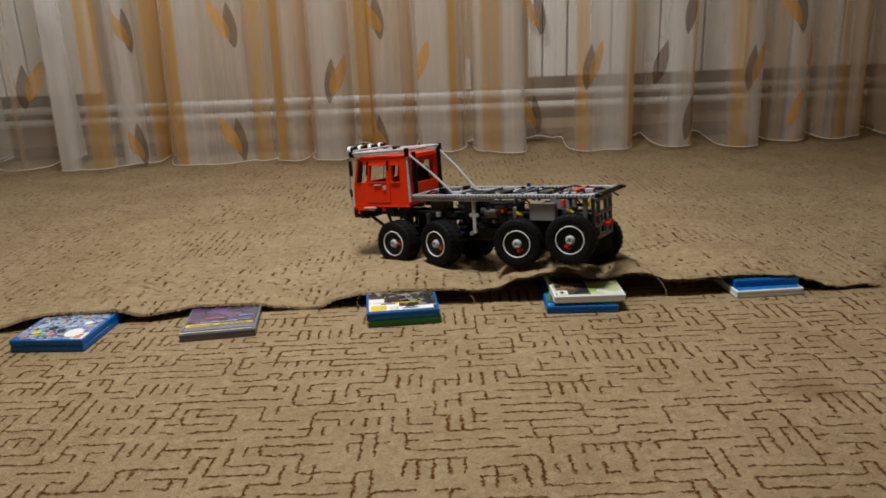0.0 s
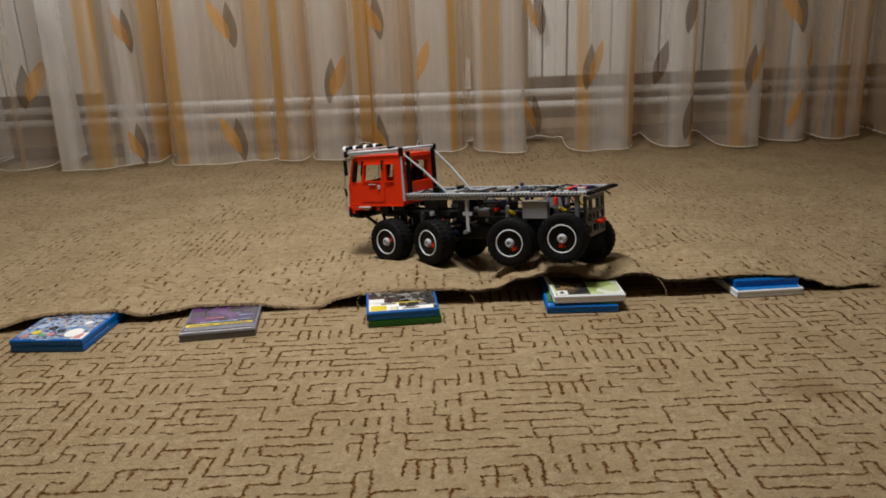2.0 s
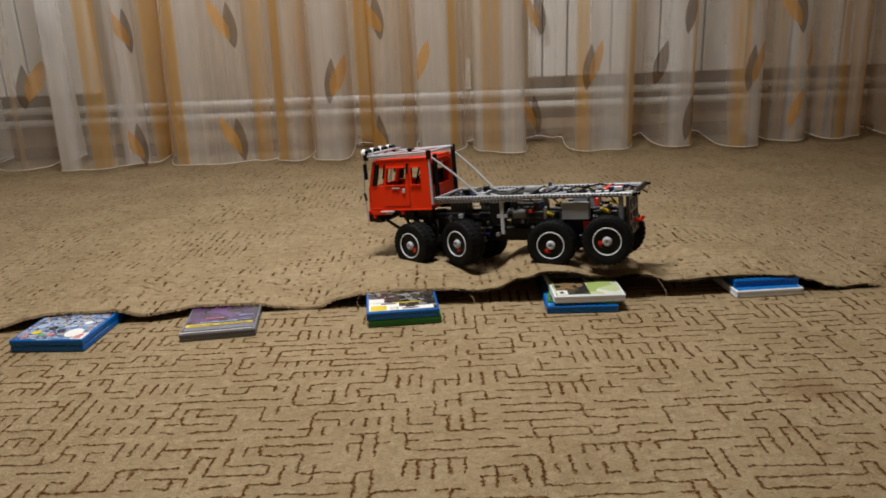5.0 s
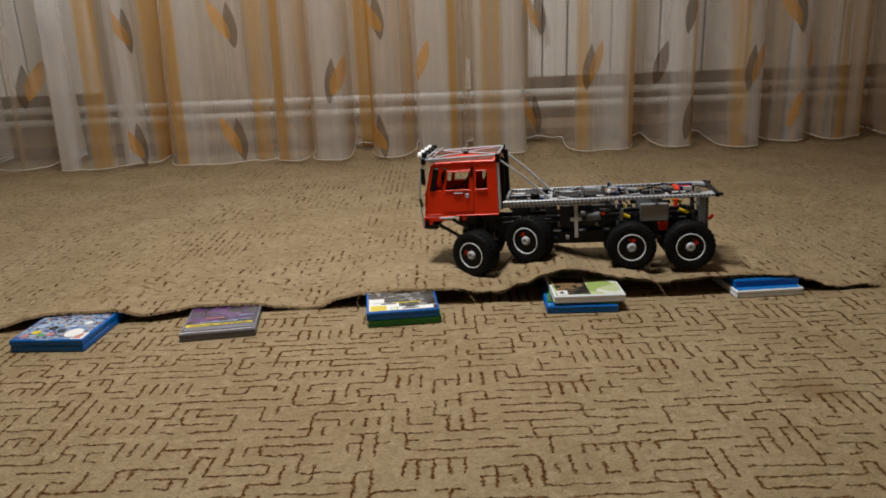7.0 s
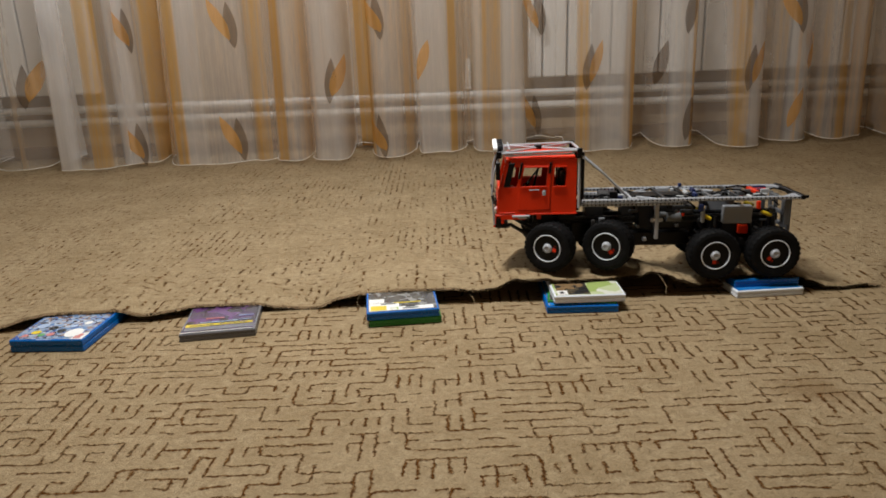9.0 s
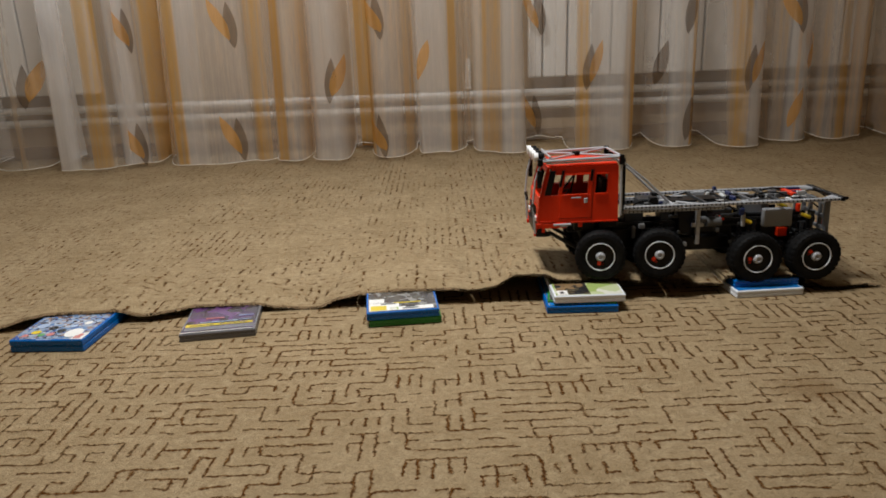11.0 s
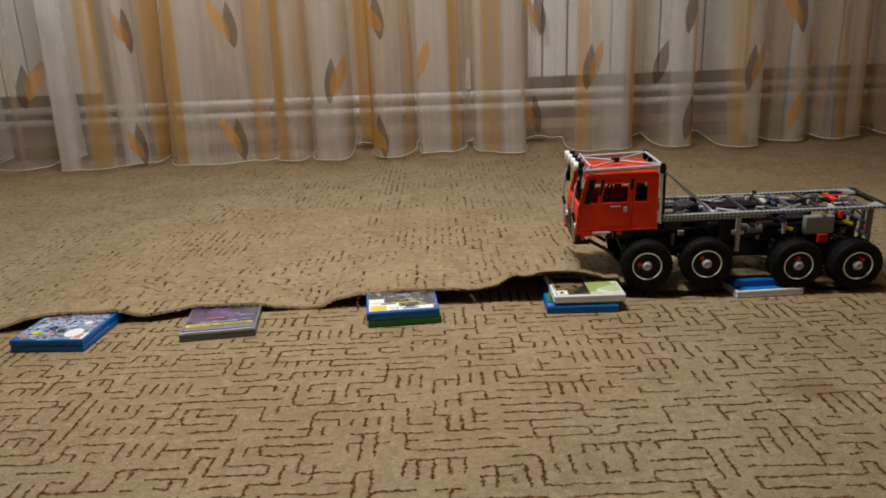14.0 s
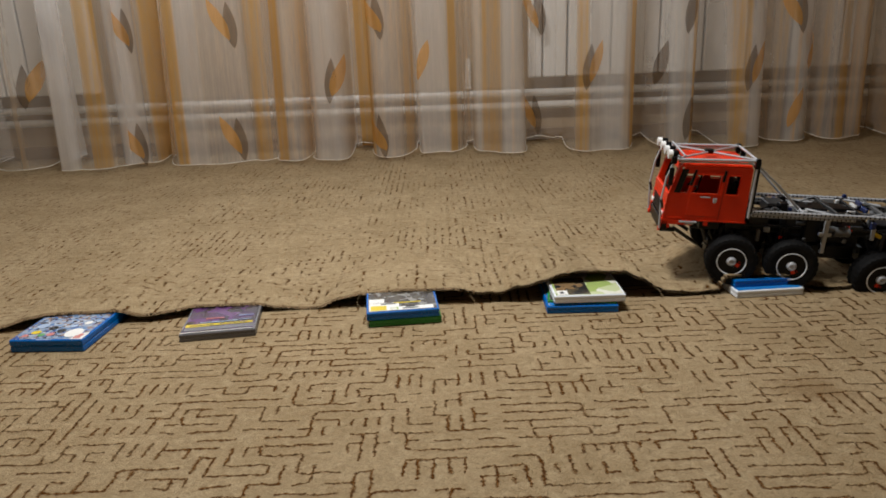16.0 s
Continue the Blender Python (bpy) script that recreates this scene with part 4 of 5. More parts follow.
pts = [Vector((-0.070, -0.03, 0.128)) + 0.016 * (math.cos(k * math.tau / 16) * Vector((0, 1, 0)) + math.sin(k * math.tau / 16) * Vector((0.75, 0, 0.6))) for k in range(17)]
tube(bm, pts, 0.0018, 6)
part("steering_wheel", bm, BLACK, TRUCK)
part("dashboard", boxes((-0.120, -0.088, -0.056, 0.056, 0.100, 0.118), bevel=0.002), BLACK, TRUCK)
part("cab_floor", boxes((-0.124, 0.030, -0.057, 0.057, 0.074, 0.080), bevel=0.001), DARKGREY, TRUCK)
part("window_bars", tubes(([(-0.05, 0.02, 0.10), (-0.03, 0.03, 0.18)], 0.0022), ([(-0.06, 0.045, 0.12), (-0.025, 0.045, 0.165)], 0.002), ([(0.0, -0.05, 0.105), (0.005, 0.05, 0.17)], 0.002)), BLACK, TRUCK)
for y in (-0.052, 0.052):
    part("exhaust_pipe", tubes(([(0.047, y, 0.09), (0.047, y, 0.2)], 0.0055)), BLACK, TRUCK, "black upright pipe behind the cab")

# tube cage round the cab
CAGE_T, CY = 0.2065, 0.0685
for side in (-1, 1):
    y = side * CY
    part("cage_rail", tubes(([(-0.122, y, CAGE_T - 0.004), (0.041, y, CAGE_T)], 0.0026), ([(-0.110, y, CAGE_T - 0.0085), (0.030, y, CAGE_T - 0.006)], 0.002)), GREY, TRUCK, "grey cage tube")
    part("cage_post", tubes(([(-0.132, y * 0.97, 0.056), (-0.136, y * 0.97, 0.12), (-0.131, y * 0.98, 0.165), (-0.119, y, CAGE_T - 0.004)], 0.0021)), GREY, TRUCK, "grey front cage tube")
    part("cage_post", tubes(([(0.040, y, 0.088), (0.040, y, 0.150)], 0.003), ([(0.040, y, 0.15), (0.040, y, CAGE_T)], 0.0024)), GREY, TRUCK, "grey rear cage tube")
    part("connector", boxes((0.035, 0.045, y - 0.004, y + 0.004, CAGE_T - 0.016, CAGE_T + 0.004), bevel=0.0012), BLACK, TRUCK)
    part("connector", boxes((-0.126, -0.116, y - 0.004, y + 0.004, CAGE_T - 0.013, CAGE_T + 0.001), bevel=0.0012), BLACK, TRUCK)
    part("connector", tubes(([(-0.132, y * 0.97, 0.10), (-0.1355, y * 0.97, 0.118)], 0.0033)), DARKGREY, TRUCK)
    part("bed_strut", tubes(([(0.044, side * 0.064, CAGE_T - 0.012), (0.092, side * 0.0565, 0.155)], 0.0022), ([(0.092, side * 0.0565, 0.155), (0.142, side * 0.049, 0.106)], 0.0026)), GREY, TRUCK, "grey strut from cage to bed")
    part("mirror", boxes((-0.128, -0.119, side * 0.072 - 0.003, side * 0.072 + 0.003, 0.150, 0.186), bevel=0.0015), BLACK, TRUCK, "black mirror")
part("roof_cross", tubes(([(-0.115, -CY, CAGE_T - 0.002), (0.042, CY, CAGE_T)], 0.0022), ([(-0.115, CY, CAGE_T - 0.003), (0.042, -CY, CAGE_T + 0.001)], 0.0022)), GREY, TRUCK, "crossed grey roof tubes")
part("connector", boxes((-0.046, -0.030, -0.007, 0.007, CAGE_T - 0.004, CAGE_T + 0.005), bevel=0.0015), BLACK, TRUCK)
for a, z in ((0.040, CAGE_T), (-0.121, CAGE_T - 0.004)):
    part("cage_crossbar", tubes(([(a, -CY, z), (a, CY, z)], 0.0026)), GREY, TRUCK)
for y in (-0.058, -0.020, 0.020, 0.058):
    lp = part("spot_lamp", tubes(([(-0.124, y, CAGE_T + 0.004), (-0.112, y, CAGE_T + 0.005)], 0.0075), ([(-0.118, y, CAGE_T - 0.004), (-0.118, y, CAGE_T + 0.001)], 0.003), seg=12), BLACK, TRUCK, "black roof spot lamp")
    part("lens", tubes(([(-0.1325, y, CAGE_T + 0.0035), (-0.124, y, CAGE_T + 0.004)], 0.0092), seg=14), CLEAR, lp, "clear white lens")

part("lamp_bar", tubes(([(-0.112, -0.070, CAGE_T + 0.002), (-0.112, 0.070, CAGE_T + 0.002)], 0.0024), ([(-0.100, -0.066, CAGE_T + 0.003), (-0.100, 0.066, CAGE_T + 0.003)], 0.0020), ([(-0.112, 0, CAGE_T + 0.002), (-0.100, 0, CAGE_T + 0.003)], 0.002)), GREY, TRUCK, "grey lamp bar")
# joints between the cab's plates
for side in (-1, 1):
    for a in ((-0.0185, -0.0178, 0.080, 0.186), (-0.084, -0.0178, 0.0852, 0.0859)):
        y0, y1 = sorted((side * (CAB_W - 0.001), side * (CAB_W + 0.0003)))
        part("plate_joint", lean(boxes((a[0], a[1], y0, y1, a[2], a[3]), bevel=0)), BLACK, TRUCK)
    for a in ((-0.0795, -0.0262, 0.1325, 0.1350), (-0.0795, -0.0262, 0.1730, 0.1755), (-0.0125, 0.0140, 0.1325, 0.1350), (-0.0125, 0.0140, 0.1730, 0.1755)):
        y0, y1 = sorted((side * (CAB_W + 0.0005), side * (CAB_W + 0.0035)))
        part("window_ledge", lean(boxes((a[0], a[1], y0, y1, a[2], a[3]), bevel=0.0005)), RED, TRUCK)
    part("side_stripe", lean(boxes((-0.122, -0.090, *sorted((side * CAB_W, side * (CAB_W + 0.002))), 0.0790, 0.0815), bevel=0.0005)), RED, TRUCK)
    part("wheel_arch", boxes((-0.052, -0.012, *sorted((side * (CAB_W - 0.02), side * (CAB_W - 0.002))), 0.058, 0.0755), (0.0, 0.034, *sorted((side * (CAB_W - 0.02), side * (CAB_W - 0.004))), 0.062, 0.0755), bevel=0.001), BLACK, TRUCK)

# flatbed frame of pin-hole beams
BED_X0, BED_X1, BED_Z, BED_Y = 0.046, 0.486, 0.1015, 0.067


def beam(x0, x1, y, z0, z1, mat, name="beam", half=0.0038, lab=""):
    b = part(name, boxes((x0, x1, y - half, y + half, z0, z1), bevel=0.0012), mat, TRUCK, lab)
    bm = bmesh.new()
    n = int((x1 - x0) / 0.008)
    zc, r = (z0 + z1) / 2, (z1 - z0) * 0.29
    # flat black discs paint the shade inside the pin holes
    for k in range(n):
        xc = x0 + (x1 - x0) * (k + 0.5) / n
        for s in (-1, 1):
            ring = [bm.verts.new((xc + r * math.cos(q * math.tau / 8), y + s * (half + 0.0002), zc + s * r * math.sin(q * math.tau / 8))) for q in range(8)]
            bm.faces.new(ring[::-1] if s > 0 else ring)
    for k in range(n):
        xc = x0 + (x1 - x0) * (k + 0.5) / n
        ring = [bm.verts.new((xc + 0.0019 * math.cos(q * math.tau / 6), y + 0.0014 * math.sin(q * math.tau / 6), z1 + 0.0002)) for q in range(6)]
        bm.faces.new(ring)
    part("hole_discs", bm, BLACK, b, "flat black discs standing in for shaded holes")
    return b


for side in (-1, 1):
    for x0, x1 in ((BED_X0, 0.166), (0.1665, 0.286), (0.2865, 0.406), (0.4065, BED_X1 - 0.006)):
        beam(x0, x1, side * BED_Y, BED_Z - 0.0032, BED_Z + 0.0034, GREY, "bed_beam", lab="grey pin-hole beam")
    beam(BED_X0, 0.25, side * (BED_Y - 0.004), BED_Z - 0.0115, BED_Z - 0.0055, GREY, "bed_beam", lab="grey pin-hole beam")
    beam(0.05, 0.45, side * 0.028, BED_Z - 0.012, BED_Z - 0.003, FRAMEGREY, "chassis_beam", lab="grey chassis beam")
    beam(-0.06, 0.455, side * 0.022, 0.045, 0.061, DARKGREY, "chassis_beam", lab="dark grey chassis beam")
for x, m in ((0.052, GREY), (0.105, BLACK), (0.148, GREY), (0.215, DARKGREY), (0.262, BLACK), (0.31, MIDGREY), (0.362, DARKGREY), (0.415, BLACK)):
    part("cross_beam", boxes((x - 0.0028, x + 0.0028, -BED_Y + 0.004, BED_Y - 0.004, BED_Z - 0.0035, BED_Z + 0.0035), bevel=0.001), m, TRUCK)
part("rear_beam", boxes((BED_X1 - 0.006, BED_X1 + 0.003, -BED_Y - 0.006, BED_Y + 0.006, BED_Z - 0.004, BED_Z + 0.005), bevel=0.0012), BLACK, TRUCK, "black rear cross beam")
for y in (-BED_Y, BED_Y):
    part("tail_tip", boxes((BED_X1 + 0.003, BED_X1 + 0.010, y - 0.003, y + 0.003, BED_Z - 0.002, BED_Z + 0.004), bevel=0.001), BLACK, TRUCK)
bm = bmesh.new()
for y in (-0.048, -0.020, 0.020, 0.048):
    box(bm, 0.464, 0.471, y - 0.004, y + 0.004, 0.012, 0.094, 0.001)
for z in (0.012, 0.036, 0.060, 0.088):
    box(bm, 0.4638, 0.4712, -0.052, 0.052, z - 0.004, z + 0.004, 0.001)
part("rear_frame", bm, FRAMEGREY, TRUCK, "dark grey ladder-like rear frame")
for side in (-1, 1):
    # flat three-cornered braces where the side beams meet the rear beam
    bm = bmesh.new()
    for z in (BED_Z - 0.0015, BED_Z + 0.0030):
        ring = [bm.verts.new((x, side * y, z)) for x, y in ((BED_X1 - 0.0065, BED_Y - 0.0045), (BED_X1 - 0.034, BED_Y - 0.0045), (BED_X1 - 0.034, BED_Y - 0.008), (BED_X1 - 0.010, BED_Y - 0.028), (BED_X1 - 0.0065, BED_Y - 0.028))]
    vs = bm.verts[:]
    bm.faces.new(vs[4::-1]), bm.faces.new(vs[5:])
    for k in range(5):
        bm.faces.new((vs[k], vs[(k + 1) % 5], vs[5 + (k + 1) % 5], vs[5 + k]))
    bmesh.ops.recalc_face_normals(bm, faces=bm.faces[:])
    part("corner_brace", bm, GREY, TRUCK, "pale grey corner brace")
    for a, b in (((0.275, 0.060), (0.335, 0.024)), ((0.165, 0.026), (0.205, 0.060))):
        part("bed_diagonal", tubes(([(a[0], side * a[1], BED_Z - 0.001), (b[0], side * b[1], BED_Z - 0.001)], 0.0027)), GREY, TRUCK, "grey diagonal tube in the bed")
part("tow_hook", tubes(([(0.471, 0, 0.036), (0.485, 0, 0.036), (0.490, 0, 0.044)], 0.004)), RED, TRUCK)
for side in (-1, 1):
    part("hanger", boxes((0.452, 0.461, side * 0.062 - 0.004, side * 0.062 + 0.004, 0.045, BED_Z - 0.005), bevel=0.001), FRAMEGREY, TRUCK)
    part("hanger", boxes((0.196, 0.204, side * 0.058 - 0.004, side * 0.058 + 0.004, 0.018, BED_Z - 0.012), (0.188, 0.212, side * 0.058 - 0.003, side * 0.058 + 0.003, 0.054, 0.062), bevel=0.001), GREY, TRUCK, "grey upright strut")
    part("motor", tubes(([(0.222, side * 0.043, 0.060), (0.252, side * 0.043, 0.060)], 0.0100), ([(0.210, side * 0.043, 0.066), (0.222, side * 0.043, 0.066)], 0.006), seg=16), MIDGREY, TRUCK, "grey round motor")
    part("gear_housing", boxes((0.165, 0.196, side * 0.03 - 0.014, side * 0.03 + 0.014, 0.036, 0.086), bevel=0.002), BLACK, TRUCK)
    part("yellow_pin", tubes(([(0.295, side * 0.05, 0.064), (0.312, side * 0.05, 0.056)], 0.004)), YELLOW, TRUCK, "yellow connector")
    part("yellow_pin", tubes(([(0.412, side * 0.05, 0.070), (0.432, side * 0.05, 0.062)], 0.004)), YELLOW, TRUCK, "yellow connector")
    part("red_bracket", boxes((0.372, 0.392, side * 0.036 - 0.005, side * 0.036 + 0.005, 0.022, 0.040), bevel=0.001), RED, TRUCK, "red bracket")
    part("red_pin", boxes((0.402, 0.409, side * 0.05 - 0.004, side * 0.05 + 0.004, 0.076, 0.092), bevel=0.001), RED, TRUCK, "red connector")
    part("blue_pin", boxes((0.285, 0.294, side * 0.056 - 0.004, side * 0.056 + 0.004, 0.074, 0.088), bevel=0.001), NAVY, TRUCK, "dark blue connector")
part("battery_box", boxes((0.333, 0.391, -0.061, -0.046, 0.048, 0.085), bevel=0.002), BOXGREY, TRUCK, "grey battery box")
part("battery_box", boxes((0.333, 0.391, 0.046, 0.061, 0.048, 0.085), bevel=0.002), BOXGREY, TRUCK, "grey battery box")
part("receiver", boxes((0.09, 0.128, -0.022, 0.022, 0.086, 0.108), bevel=0.002), DARKGREY, TRUCK)
for a in ((0.105, 0.122, -0.048, -0.03, 0.098, 0.116), (0.128, 0.140, 0.02, 0.036, 0.098, 0.112)):
    part("switch_block", boxes(a, bevel=0.0015), BLACK, TRUCK)
part("red_deck_piece", boxes((0.410, 0.420, -0.012, 0.040, 0.099, 0.106), (0.4198, 0.446, 0.020, 0.028, 0.099, 0.105), bevel=0.001), RED, TRUCK, "red plate on the bed")
part("blue_pin", boxes((0.272, 0.279, 0.058, 0.066, 0.1045, 0.112), bevel=0.001), NAVY, TRUCK)
for a in ((0.155, 0.21, -0.024, 0.024, 0.096, 0.102), (0.22, 0.258, -0.02, 0.02, 0.096, 0.103)):
    part("deck_plate", boxes(a, bevel=0.001), BLACK, TRUCK)
for a in ((0.06, 0.10, -0.02, 0.02, 0.02, 0.086), (0.205, 0.285, -0.02, 0.02, 0.018, 0.08), (0.135, 0.16, -0.018, 0.018, 0.03, 0.085)):
    part("gearbox", boxes(a, bevel=0.002), DARKGREY, TRUCK)
rng = random.Random(11)
for k in range(34):
    x, y = rng.uniform(0.10, 0.44), rng.uniform(-0.046, 0.046)
    sx, sy = rng.choice(((0.014, 0.003), (0.003, 0.012), (0.006, 0.004), (0.0035, 0.0035), (0.009, 0.0025)))
    z = 0.1035 + 0.0012 * (k % 3)
    part("deck_connector", boxes((x - sx, x + sx, y - sy, y + sy, z - 0.009, z), bevel=0.001), rng.choice((LIGHTGREY, GREY, GREY, MIDGREY, BLACK, NAVY, LIGHTGREY)), TRUCK)
rng = random.Random(4)
for k in range(84):
    x, y, z = rng.uniform(0.045, 0.455), rng.choice((-1, 1)) * rng.uniform(0.028, 0.060), rng.uniform(0.012, 0.089)
    sx, sy, sz = rng.choice(((0.012, 0.0035, 0.0035), (0.0035, 0.0035, 0.013), (0.004, 0.008, 0.004), (0.006, 0.004, 0.005), (0.003, 0.003, 0.003), (0.009, 0.003, 0.002)))
    part("connector_block", boxes((x - sx, x + sx, y - sy, y + sy, z - sz, z + sz), bevel=0.001), rng.choice((BLACK, BLACK, DARKGREY, DARKGREY, MIDGREY, FRAMEGREY, BLACK, NAVY, BLACK, DARKGREY, MIDGREY, GREY, RED)), TRUCK)
for k in range(11):
    x = 0.06 + 0.036 * k
    a = Vector((x, rng.uniform(-0.05, 0.05), 0.09))
    b = a + Vector((rng.uniform(0.05, 0.09), rng.uniform(-0.03, 0.03), rng.uniform(-0.02, 0.012)))
    mid = (a + b) / 2 + Vector((0, 0, 0.016))
    part("cable", tubes(([a, (a + mid) / 2 + Vector((0, 0, 0.004)), mid, (b + mid) / 2 + Vector((0, 0, 0.004)), b], 0.0016)), BLACK, TRUCK)
for ax in AXLES:
    bm = boxes((ax - 0.010, ax + 0.010, -0.054, 0.054, -0.006, 0.008), (ax - 0.016, ax + 0.016, -0.016, 0.016, -0.014, 0.020), bevel=0.002)
    for side in (-1, 1):
        tube(bm, [(ax, side * 0.038, 0.004), (ax + 0.006, side * 0.032, 0.060)], 0.0055, 10)
        tube(bm, [(ax - 0.02, side * 0.03, 0.045), (ax, side * 0.045, 0.0)], 0.003, 6)
    part("axle", bm, BLACK, TRUCK, "black axle with struts")
    for side in (-1, 1):
        part("shock_spring", tubes(([(ax + 0.012, side * 0.034, 0.016), (ax + 0.012, side * 0.031, 0.058)], 0.006), seg=10), DARKGREY, TRUCK)
part("drive_shaft", tubes(([(-0.02, 0, 0.004), (0.44, 0, 0.004)], 0.0035)), GREY, TRUCK)
# added black blocks that fill and darken the gaps under the chassis
part("dark_filler", boxes((0.148, 0.275, -0.036, 0.036, -0.002, 0.030), bevel=0.004), BLACK, TRUCK)
part("gap_filler", boxes((0.028, 0.092, -0.032, 0.032, 0.006, 0.052), bevel=0.004), BLACK, TRUCK)
part("gap_filler", boxes((0.338, 0.404, -0.030, 0.030, 0.000, 0.052), bevel=0.004), BLACK, TRUCK)

# ---- what moves ----
DRIVE = [
    (0.0, -0.061, 1.601, 0.072, -3.5, -5.1, -32.6),
    (0.4, -0.054, 1.593, 0.072, -3.9, -5.5, -31.9),
    (1.0, -0.054, 1.593, 0.072, -3.9, -5.5, -31.9),
    (1.5, -0.054, 1.593, 0.072, -3.9, -5.5, -31.9),
    (2.0, -0.075, 1.608, 0.071, -4.8, -5.5, -32.6),
    (2.5, -0.079, 1.607, 0.072, -4.9, -5.6, -33.0),
    (3.0, -0.107, 1.633, 0.073, -5.0, -5.5, -34.6),
    (3.5, -0.107, 1.629, 0.072, -4.9, -5.6, -34.3),
    (4.0, -0.077, 1.608, 0.070, -4.1, -5.8, -31.9),
    (5.2, -0.012, 1.577, 0.070, -2.9, -4.4, -22.7),
    (6.5, 0.067, 1.539, 0.070, -1.5, -2.7, -11.4),
    (7.0, 0.101, 1.516, 0.073, -1.2, -2.5, -10.1),
    (7.5, 0.132, 1.490, 0.078, -1.3, -2.0, -8.6),
    (8.0, 0.165, 1.471, 0.080, -1.0, -1.3, -7.3),
    (8.5, 0.199, 1.447, 0.087, -1.3, -0.5, -5.5),
    (9.0, 0.238, 1.432, 0.090, -2.0, 0.2, -3.7),
    (10.2, 0.304, 1.413, 0.079, -1.5, -0.3, -0.7),
    (11.0, 0.313, 1.407, 0.079, -1.5, -0.4, -0.4),
    (11.5, 0.311, 1.407, 0.079, -1.5, -0.4, -0.4),
    (12.0, 0.300, 1.401, 0.080, -1.7, -0.4, -0.2),
    (12.5, 0.273, 1.400, 0.081, -1.3, -0.6, -0.9),
    (13.0, 0.295, 1.399, 0.080, -1.4, -0.6, -0.8),
    (13.5, 0.343, 1.402, 0.080, -1.6, 0.3, -1.6),
    (14.0, 0.392, 1.405, 0.065, 1.7, -0.9, -1.9),
    (14.5, 0.426, 1.407, 0.060, 3.9, 0.5, -4.2),
    (15.0, 0.477, 1.413, 0.059, 2.8, 1.9, -4.5),
    (15.5, 0.529, 1.418, 0.065, 4.8, 2.2, -5.8),
    (16.0, 0.569, 1.424, 0.071, 3.9, 3.8, -6.5),
]
# seconds, front steer, rear steer (degrees), slip of the front axles along the frame, rise of the four near wheels
SUSPENSION = [
    (0.0, -4, 12, 0.001, -0.005, -0.002, 0.005, 0.017), (1.5, -5, 12, 0.0, -0.006, -0.003, 0.006, 0.014), (2.5, -8, 12, -0.003, -0.001, -0.003, -0.002, 0.015), (3.5, -6, 12, -0.002, 0.005, 0.0, -0.006, 0.016),
    (4.0, -10, 10, -0.006, 0.003, -0.001, -0.004, 0.016), (6.5, -25, 0, -0.017, -0.009, 0.009, 0.008, 0.0), (7.0, -25, 0, -0.0185, -0.007, 0.022, 0.001, -0.001), (7.5, -25, 0, -0.0175, -0.004, 0.028, -0.005, -0.005),
    (8.0, -25, 0, -0.0175, -0.002, 0.024, -0.008, -0.007), (9.0, -24, 0, -0.0175, 0.010, 0.012, -0.010, -0.008), (11.5, -6, 0, 0.003, 0.009, 0.007, -0.009, -0.009), (13.5, -5, 0, 0.011, 0.011, 0.002, -0.006, -0.009),
    (14.5, -8, 0, 0.016, 0.001, 0.009, -0.007, -0.014), (15.0, -8, 0, 0.016, -0.005, 0.018, -0.013, -0.014), (16.0, -8, 0, 0.018, 0.001, -0.002, -0.020, -0.016)]
# where along the runner's front edge its rise is known, and that rise in mm at each time
SAG_X = (0.083, 0.128, 0.162, 0.195, 0.24, 0.286, 0.308, 0.331, 0.353, 0.387, 0.42, 0.443, 0.466, 0.511, 0.567, 0.624, 0.681, 0.727)
SAG = []


def sag(t, *rise):
    SAG.append((t, rise))


sag(0, 0, 0, 0, 0, 0, 0, 0, 0, 0, 0, 0, 0, 0, 0, 0, 0, 0, 0)
sag(2.2, 0, 0, 0, 0, 0, 0, 0, 0, 0, 0, 0, 0, 0, 0, 0, 0, 0, 0)
sag(3.0, 0, 0, 0, 5, 6, 14, 16, 13, 6, 2, 1, 0, 0, 0, 0, 0, 0, 0)
sag(4.0, 0, 0, 0, 1, 2, 6, 6, 6, 3, 1, 0, 0, 0, 0, 0, 0, 0, 0)
sag(6.4, -1, -2, 0, 5, 5, 10, 7, 1, -6, -10, -10, -5, -1, 2, 1, 0, 0, 0)
sag(7.0, -5, -12, -10, -3, 7, 15, 12, 6, -6, -12, -13, -5, 0, 2, 0, 0, 0, 0)
sag(8.2, -9, -20, -16, -13, -5, 0, 1, 7, 7, 5, 1, -3, -7, -10, -9, -8, -1, 0)
sag(9.2, 1, 5, -2, -10, -20, -3, 0, 0, -7, -8, 8, 12, 1, -12, -16, -16, -9, -2)
sag(11.5, 3, 9, 6, 0, -14, -6, -7, -7, -13, -16, -14, -5, 0, -10, -16, -16, -12, -5)
sag(13.5, 6, 15, 10, 6, 5, 9, 3, -7, -17, -28, -26, -16, -14, -20, -17, -16, -12, -5)
sag(14.5, -1, -2, -8, -6, 0, 11, 11, 5, -10, -34, -45, -37, -32, -30, -25, -15, -9, -7)
sag(15.2, -5, -10, -12, -14, -2, 13, 16, 14, 2, -14, -28, -26, -31, -33, -28, -13, -9, -9)
sag(16.0, -6, -14, -16, -14, -1, 15, 17, 15, 8, -8, -21, -22, -24, -28, -25, -16, -14, -12)


def at(rows, t):
    """Values between rows of (seconds, values...), in even steps."""
    for a, b in zip(rows, rows[1:]):
        if t <= b[0]:
            s = (t - a[0]) / (b[0] - a[0])
            return [p + (q - p) * s for p, q in zip(a[1:], b[1:])]
    return list(rows[-1][1:])


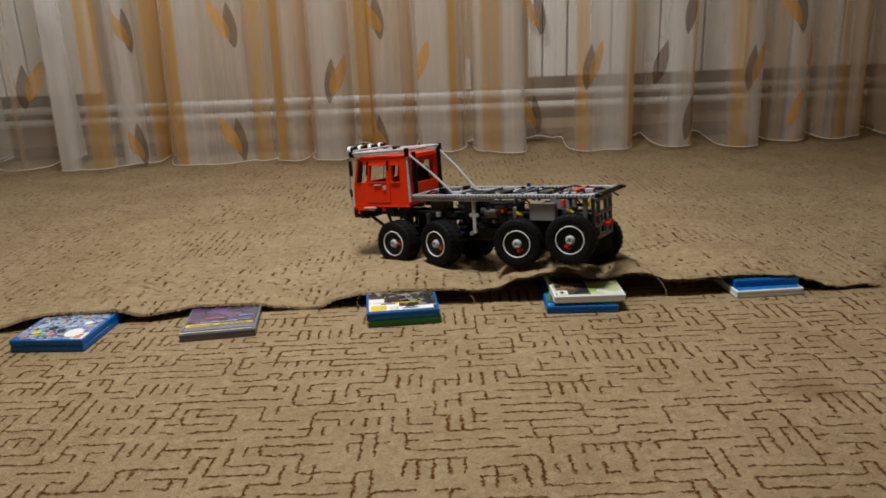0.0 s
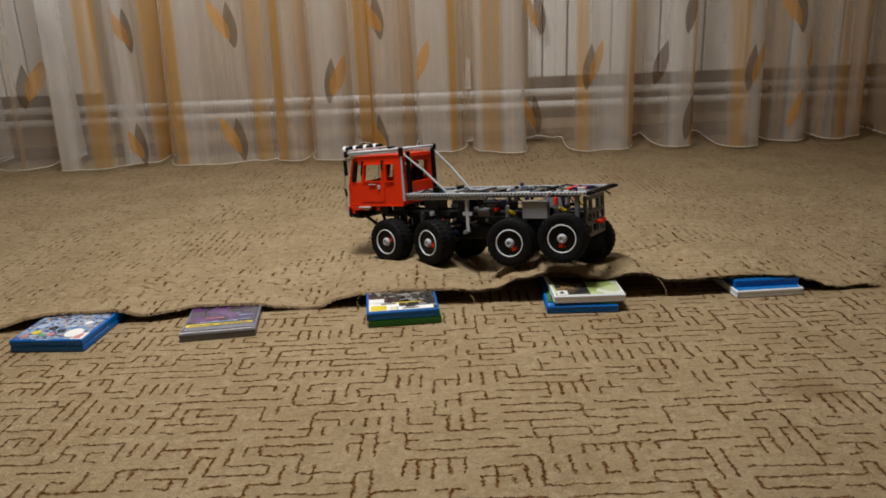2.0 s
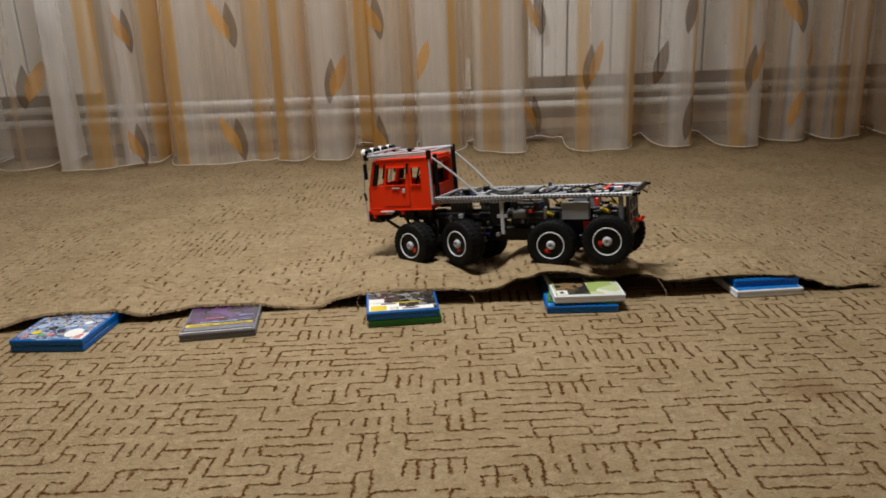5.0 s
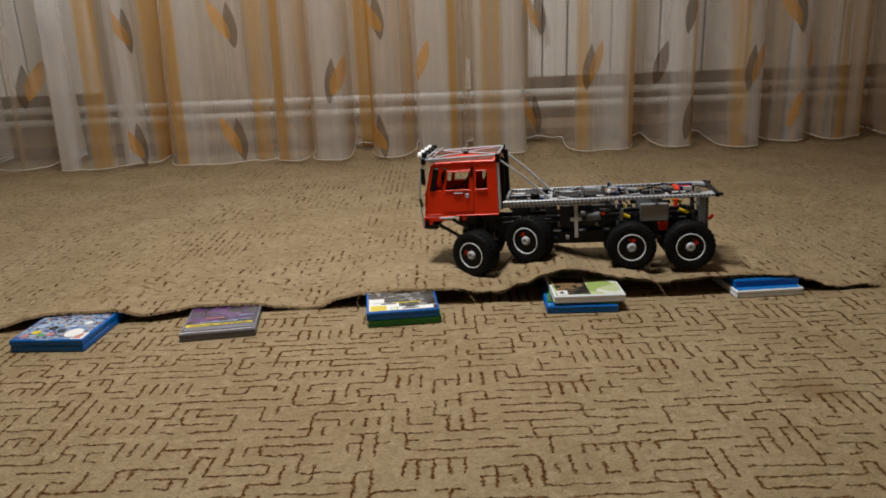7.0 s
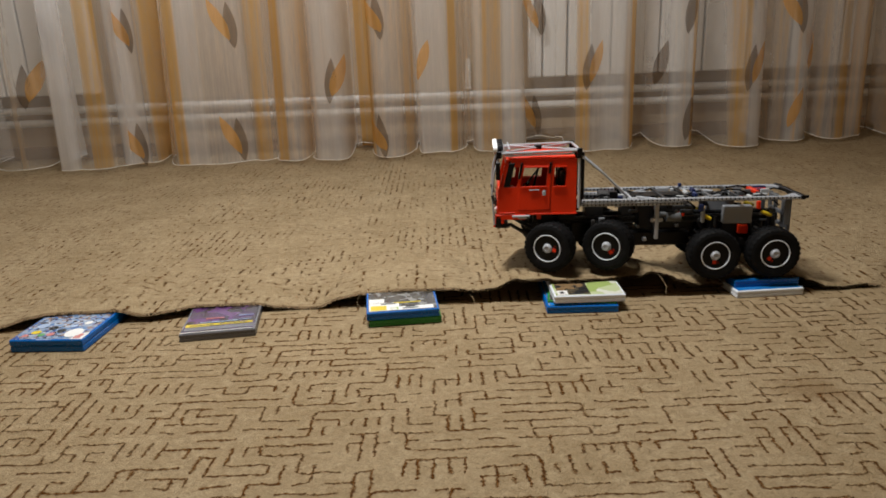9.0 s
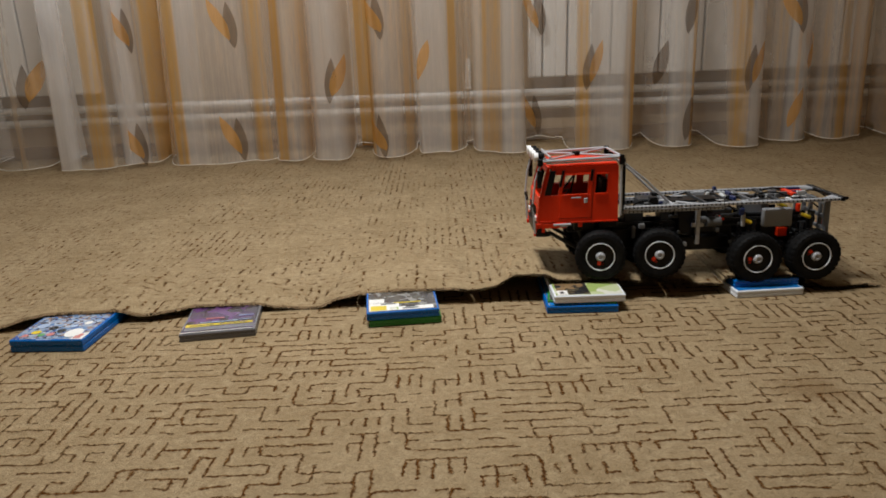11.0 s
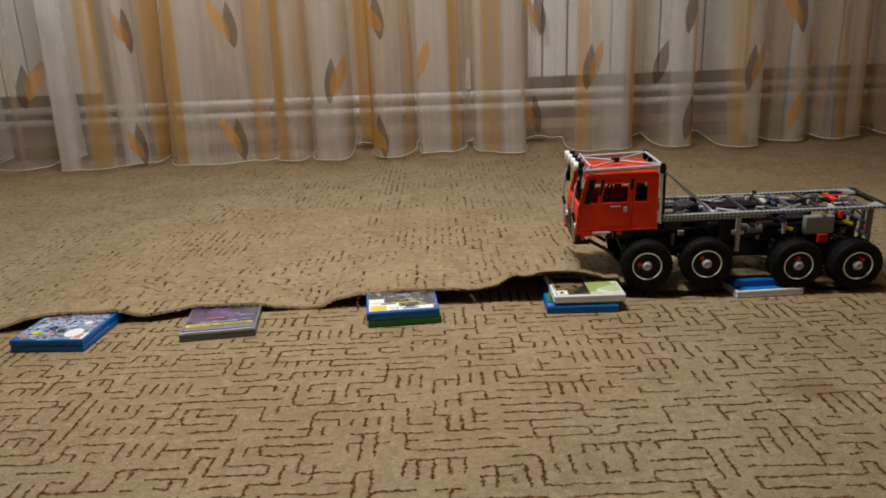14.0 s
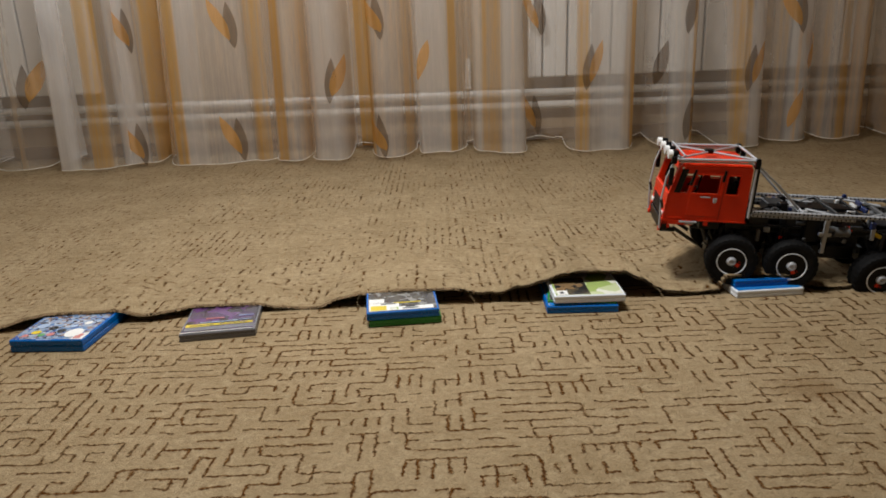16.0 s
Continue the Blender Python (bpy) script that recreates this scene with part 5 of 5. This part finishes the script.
def truck_pose(t):
    return pose(*at(DRIVE, t))


def motions():
    walk(TRUCK, [(r[0], pose(*r[1:])) for r in DRIVE])
    # rolled way along the truck's own axis
    step, n = 0.2, 80
    times = [k * step for k in range(n + 1)]
    rolled, way = [], 0.0
    last = truck_pose(0)
    for t in times:
        m = truck_pose(t)
        way += (m.translation - last.translation).dot(m.to_3x3() @ Vector((1, 0, 0)))
        rolled.append(way)
        last = m
    for w, i, side, ax in WHEELS:
        rows = []
        for k, t in enumerate(times):
            front, rear, slip, *rise = at(SUSPENSION, t)
            a = radians((front if i < 2 else rear) - (9 * (1 - smoothstep(4.0, 6.5, t)) if i == 1 else 0))
            x, y = ax + (slip if i < 2 else 0.0), side * 0.074
            if side < 0:
                dz = rise[i]
            else:
                m = truck_pose(t)
                p = m @ (SIZE * Vector((x, y, 0)))
                up = m.to_3x3() @ Vector((0, 0, 1))
                dz = max(-0.028, min(0.026, (runner_z(p.x, p.y) + RADIUS * SIZE - p.z) / up.z / SIZE))
            m = pose(x, y, dz, 0, 0, math.degrees(a)) @ pose(0, 0, 0, 0, rolled[k] / (RADIUS * SIZE) * 57.2958 + 40 * i, 0)
            if side > 0:
                m = pose(x, y, dz, 0, 0, math.degrees(a) + 180) @ pose(0, 0, 0, 0, -rolled[k] / (RADIUS * SIZE) * 57.2958 + 40 * i, 0)
            rows.append((t, m))
        walk(w, rows)
    def rise(x, mm):
        """How far the front edge has moved up at x; it cannot sink into the floor or a case."""
        pts = [(STRIP_X0, 0.0), *zip(SAG_X, mm), (STRIP_X1, 0.0)]
        rest = 0.0352 * (smoothstep(0.17, 0.19, x) - smoothstep(0.345, 0.365, x)) + 0.0305 * (smoothstep(0.545, 0.565, x) - smoothstep(0.71, 0.73, x)) + 0.0015
        return max(min(0.0, rest + THICK - interp(EDGE_Z, x)), interp(pts, x) / 1000)

    for ob, o in STRIP_OBS:
        depth = HINGE_Y - edge_y(o[0])
        rows = []
        for t, mm in SAG:
            rows.append((t, pose(*o, -math.degrees(math.asin(rise(o[0], mm) / depth)), 0, 0)))
        walk(ob, rows)


motions()
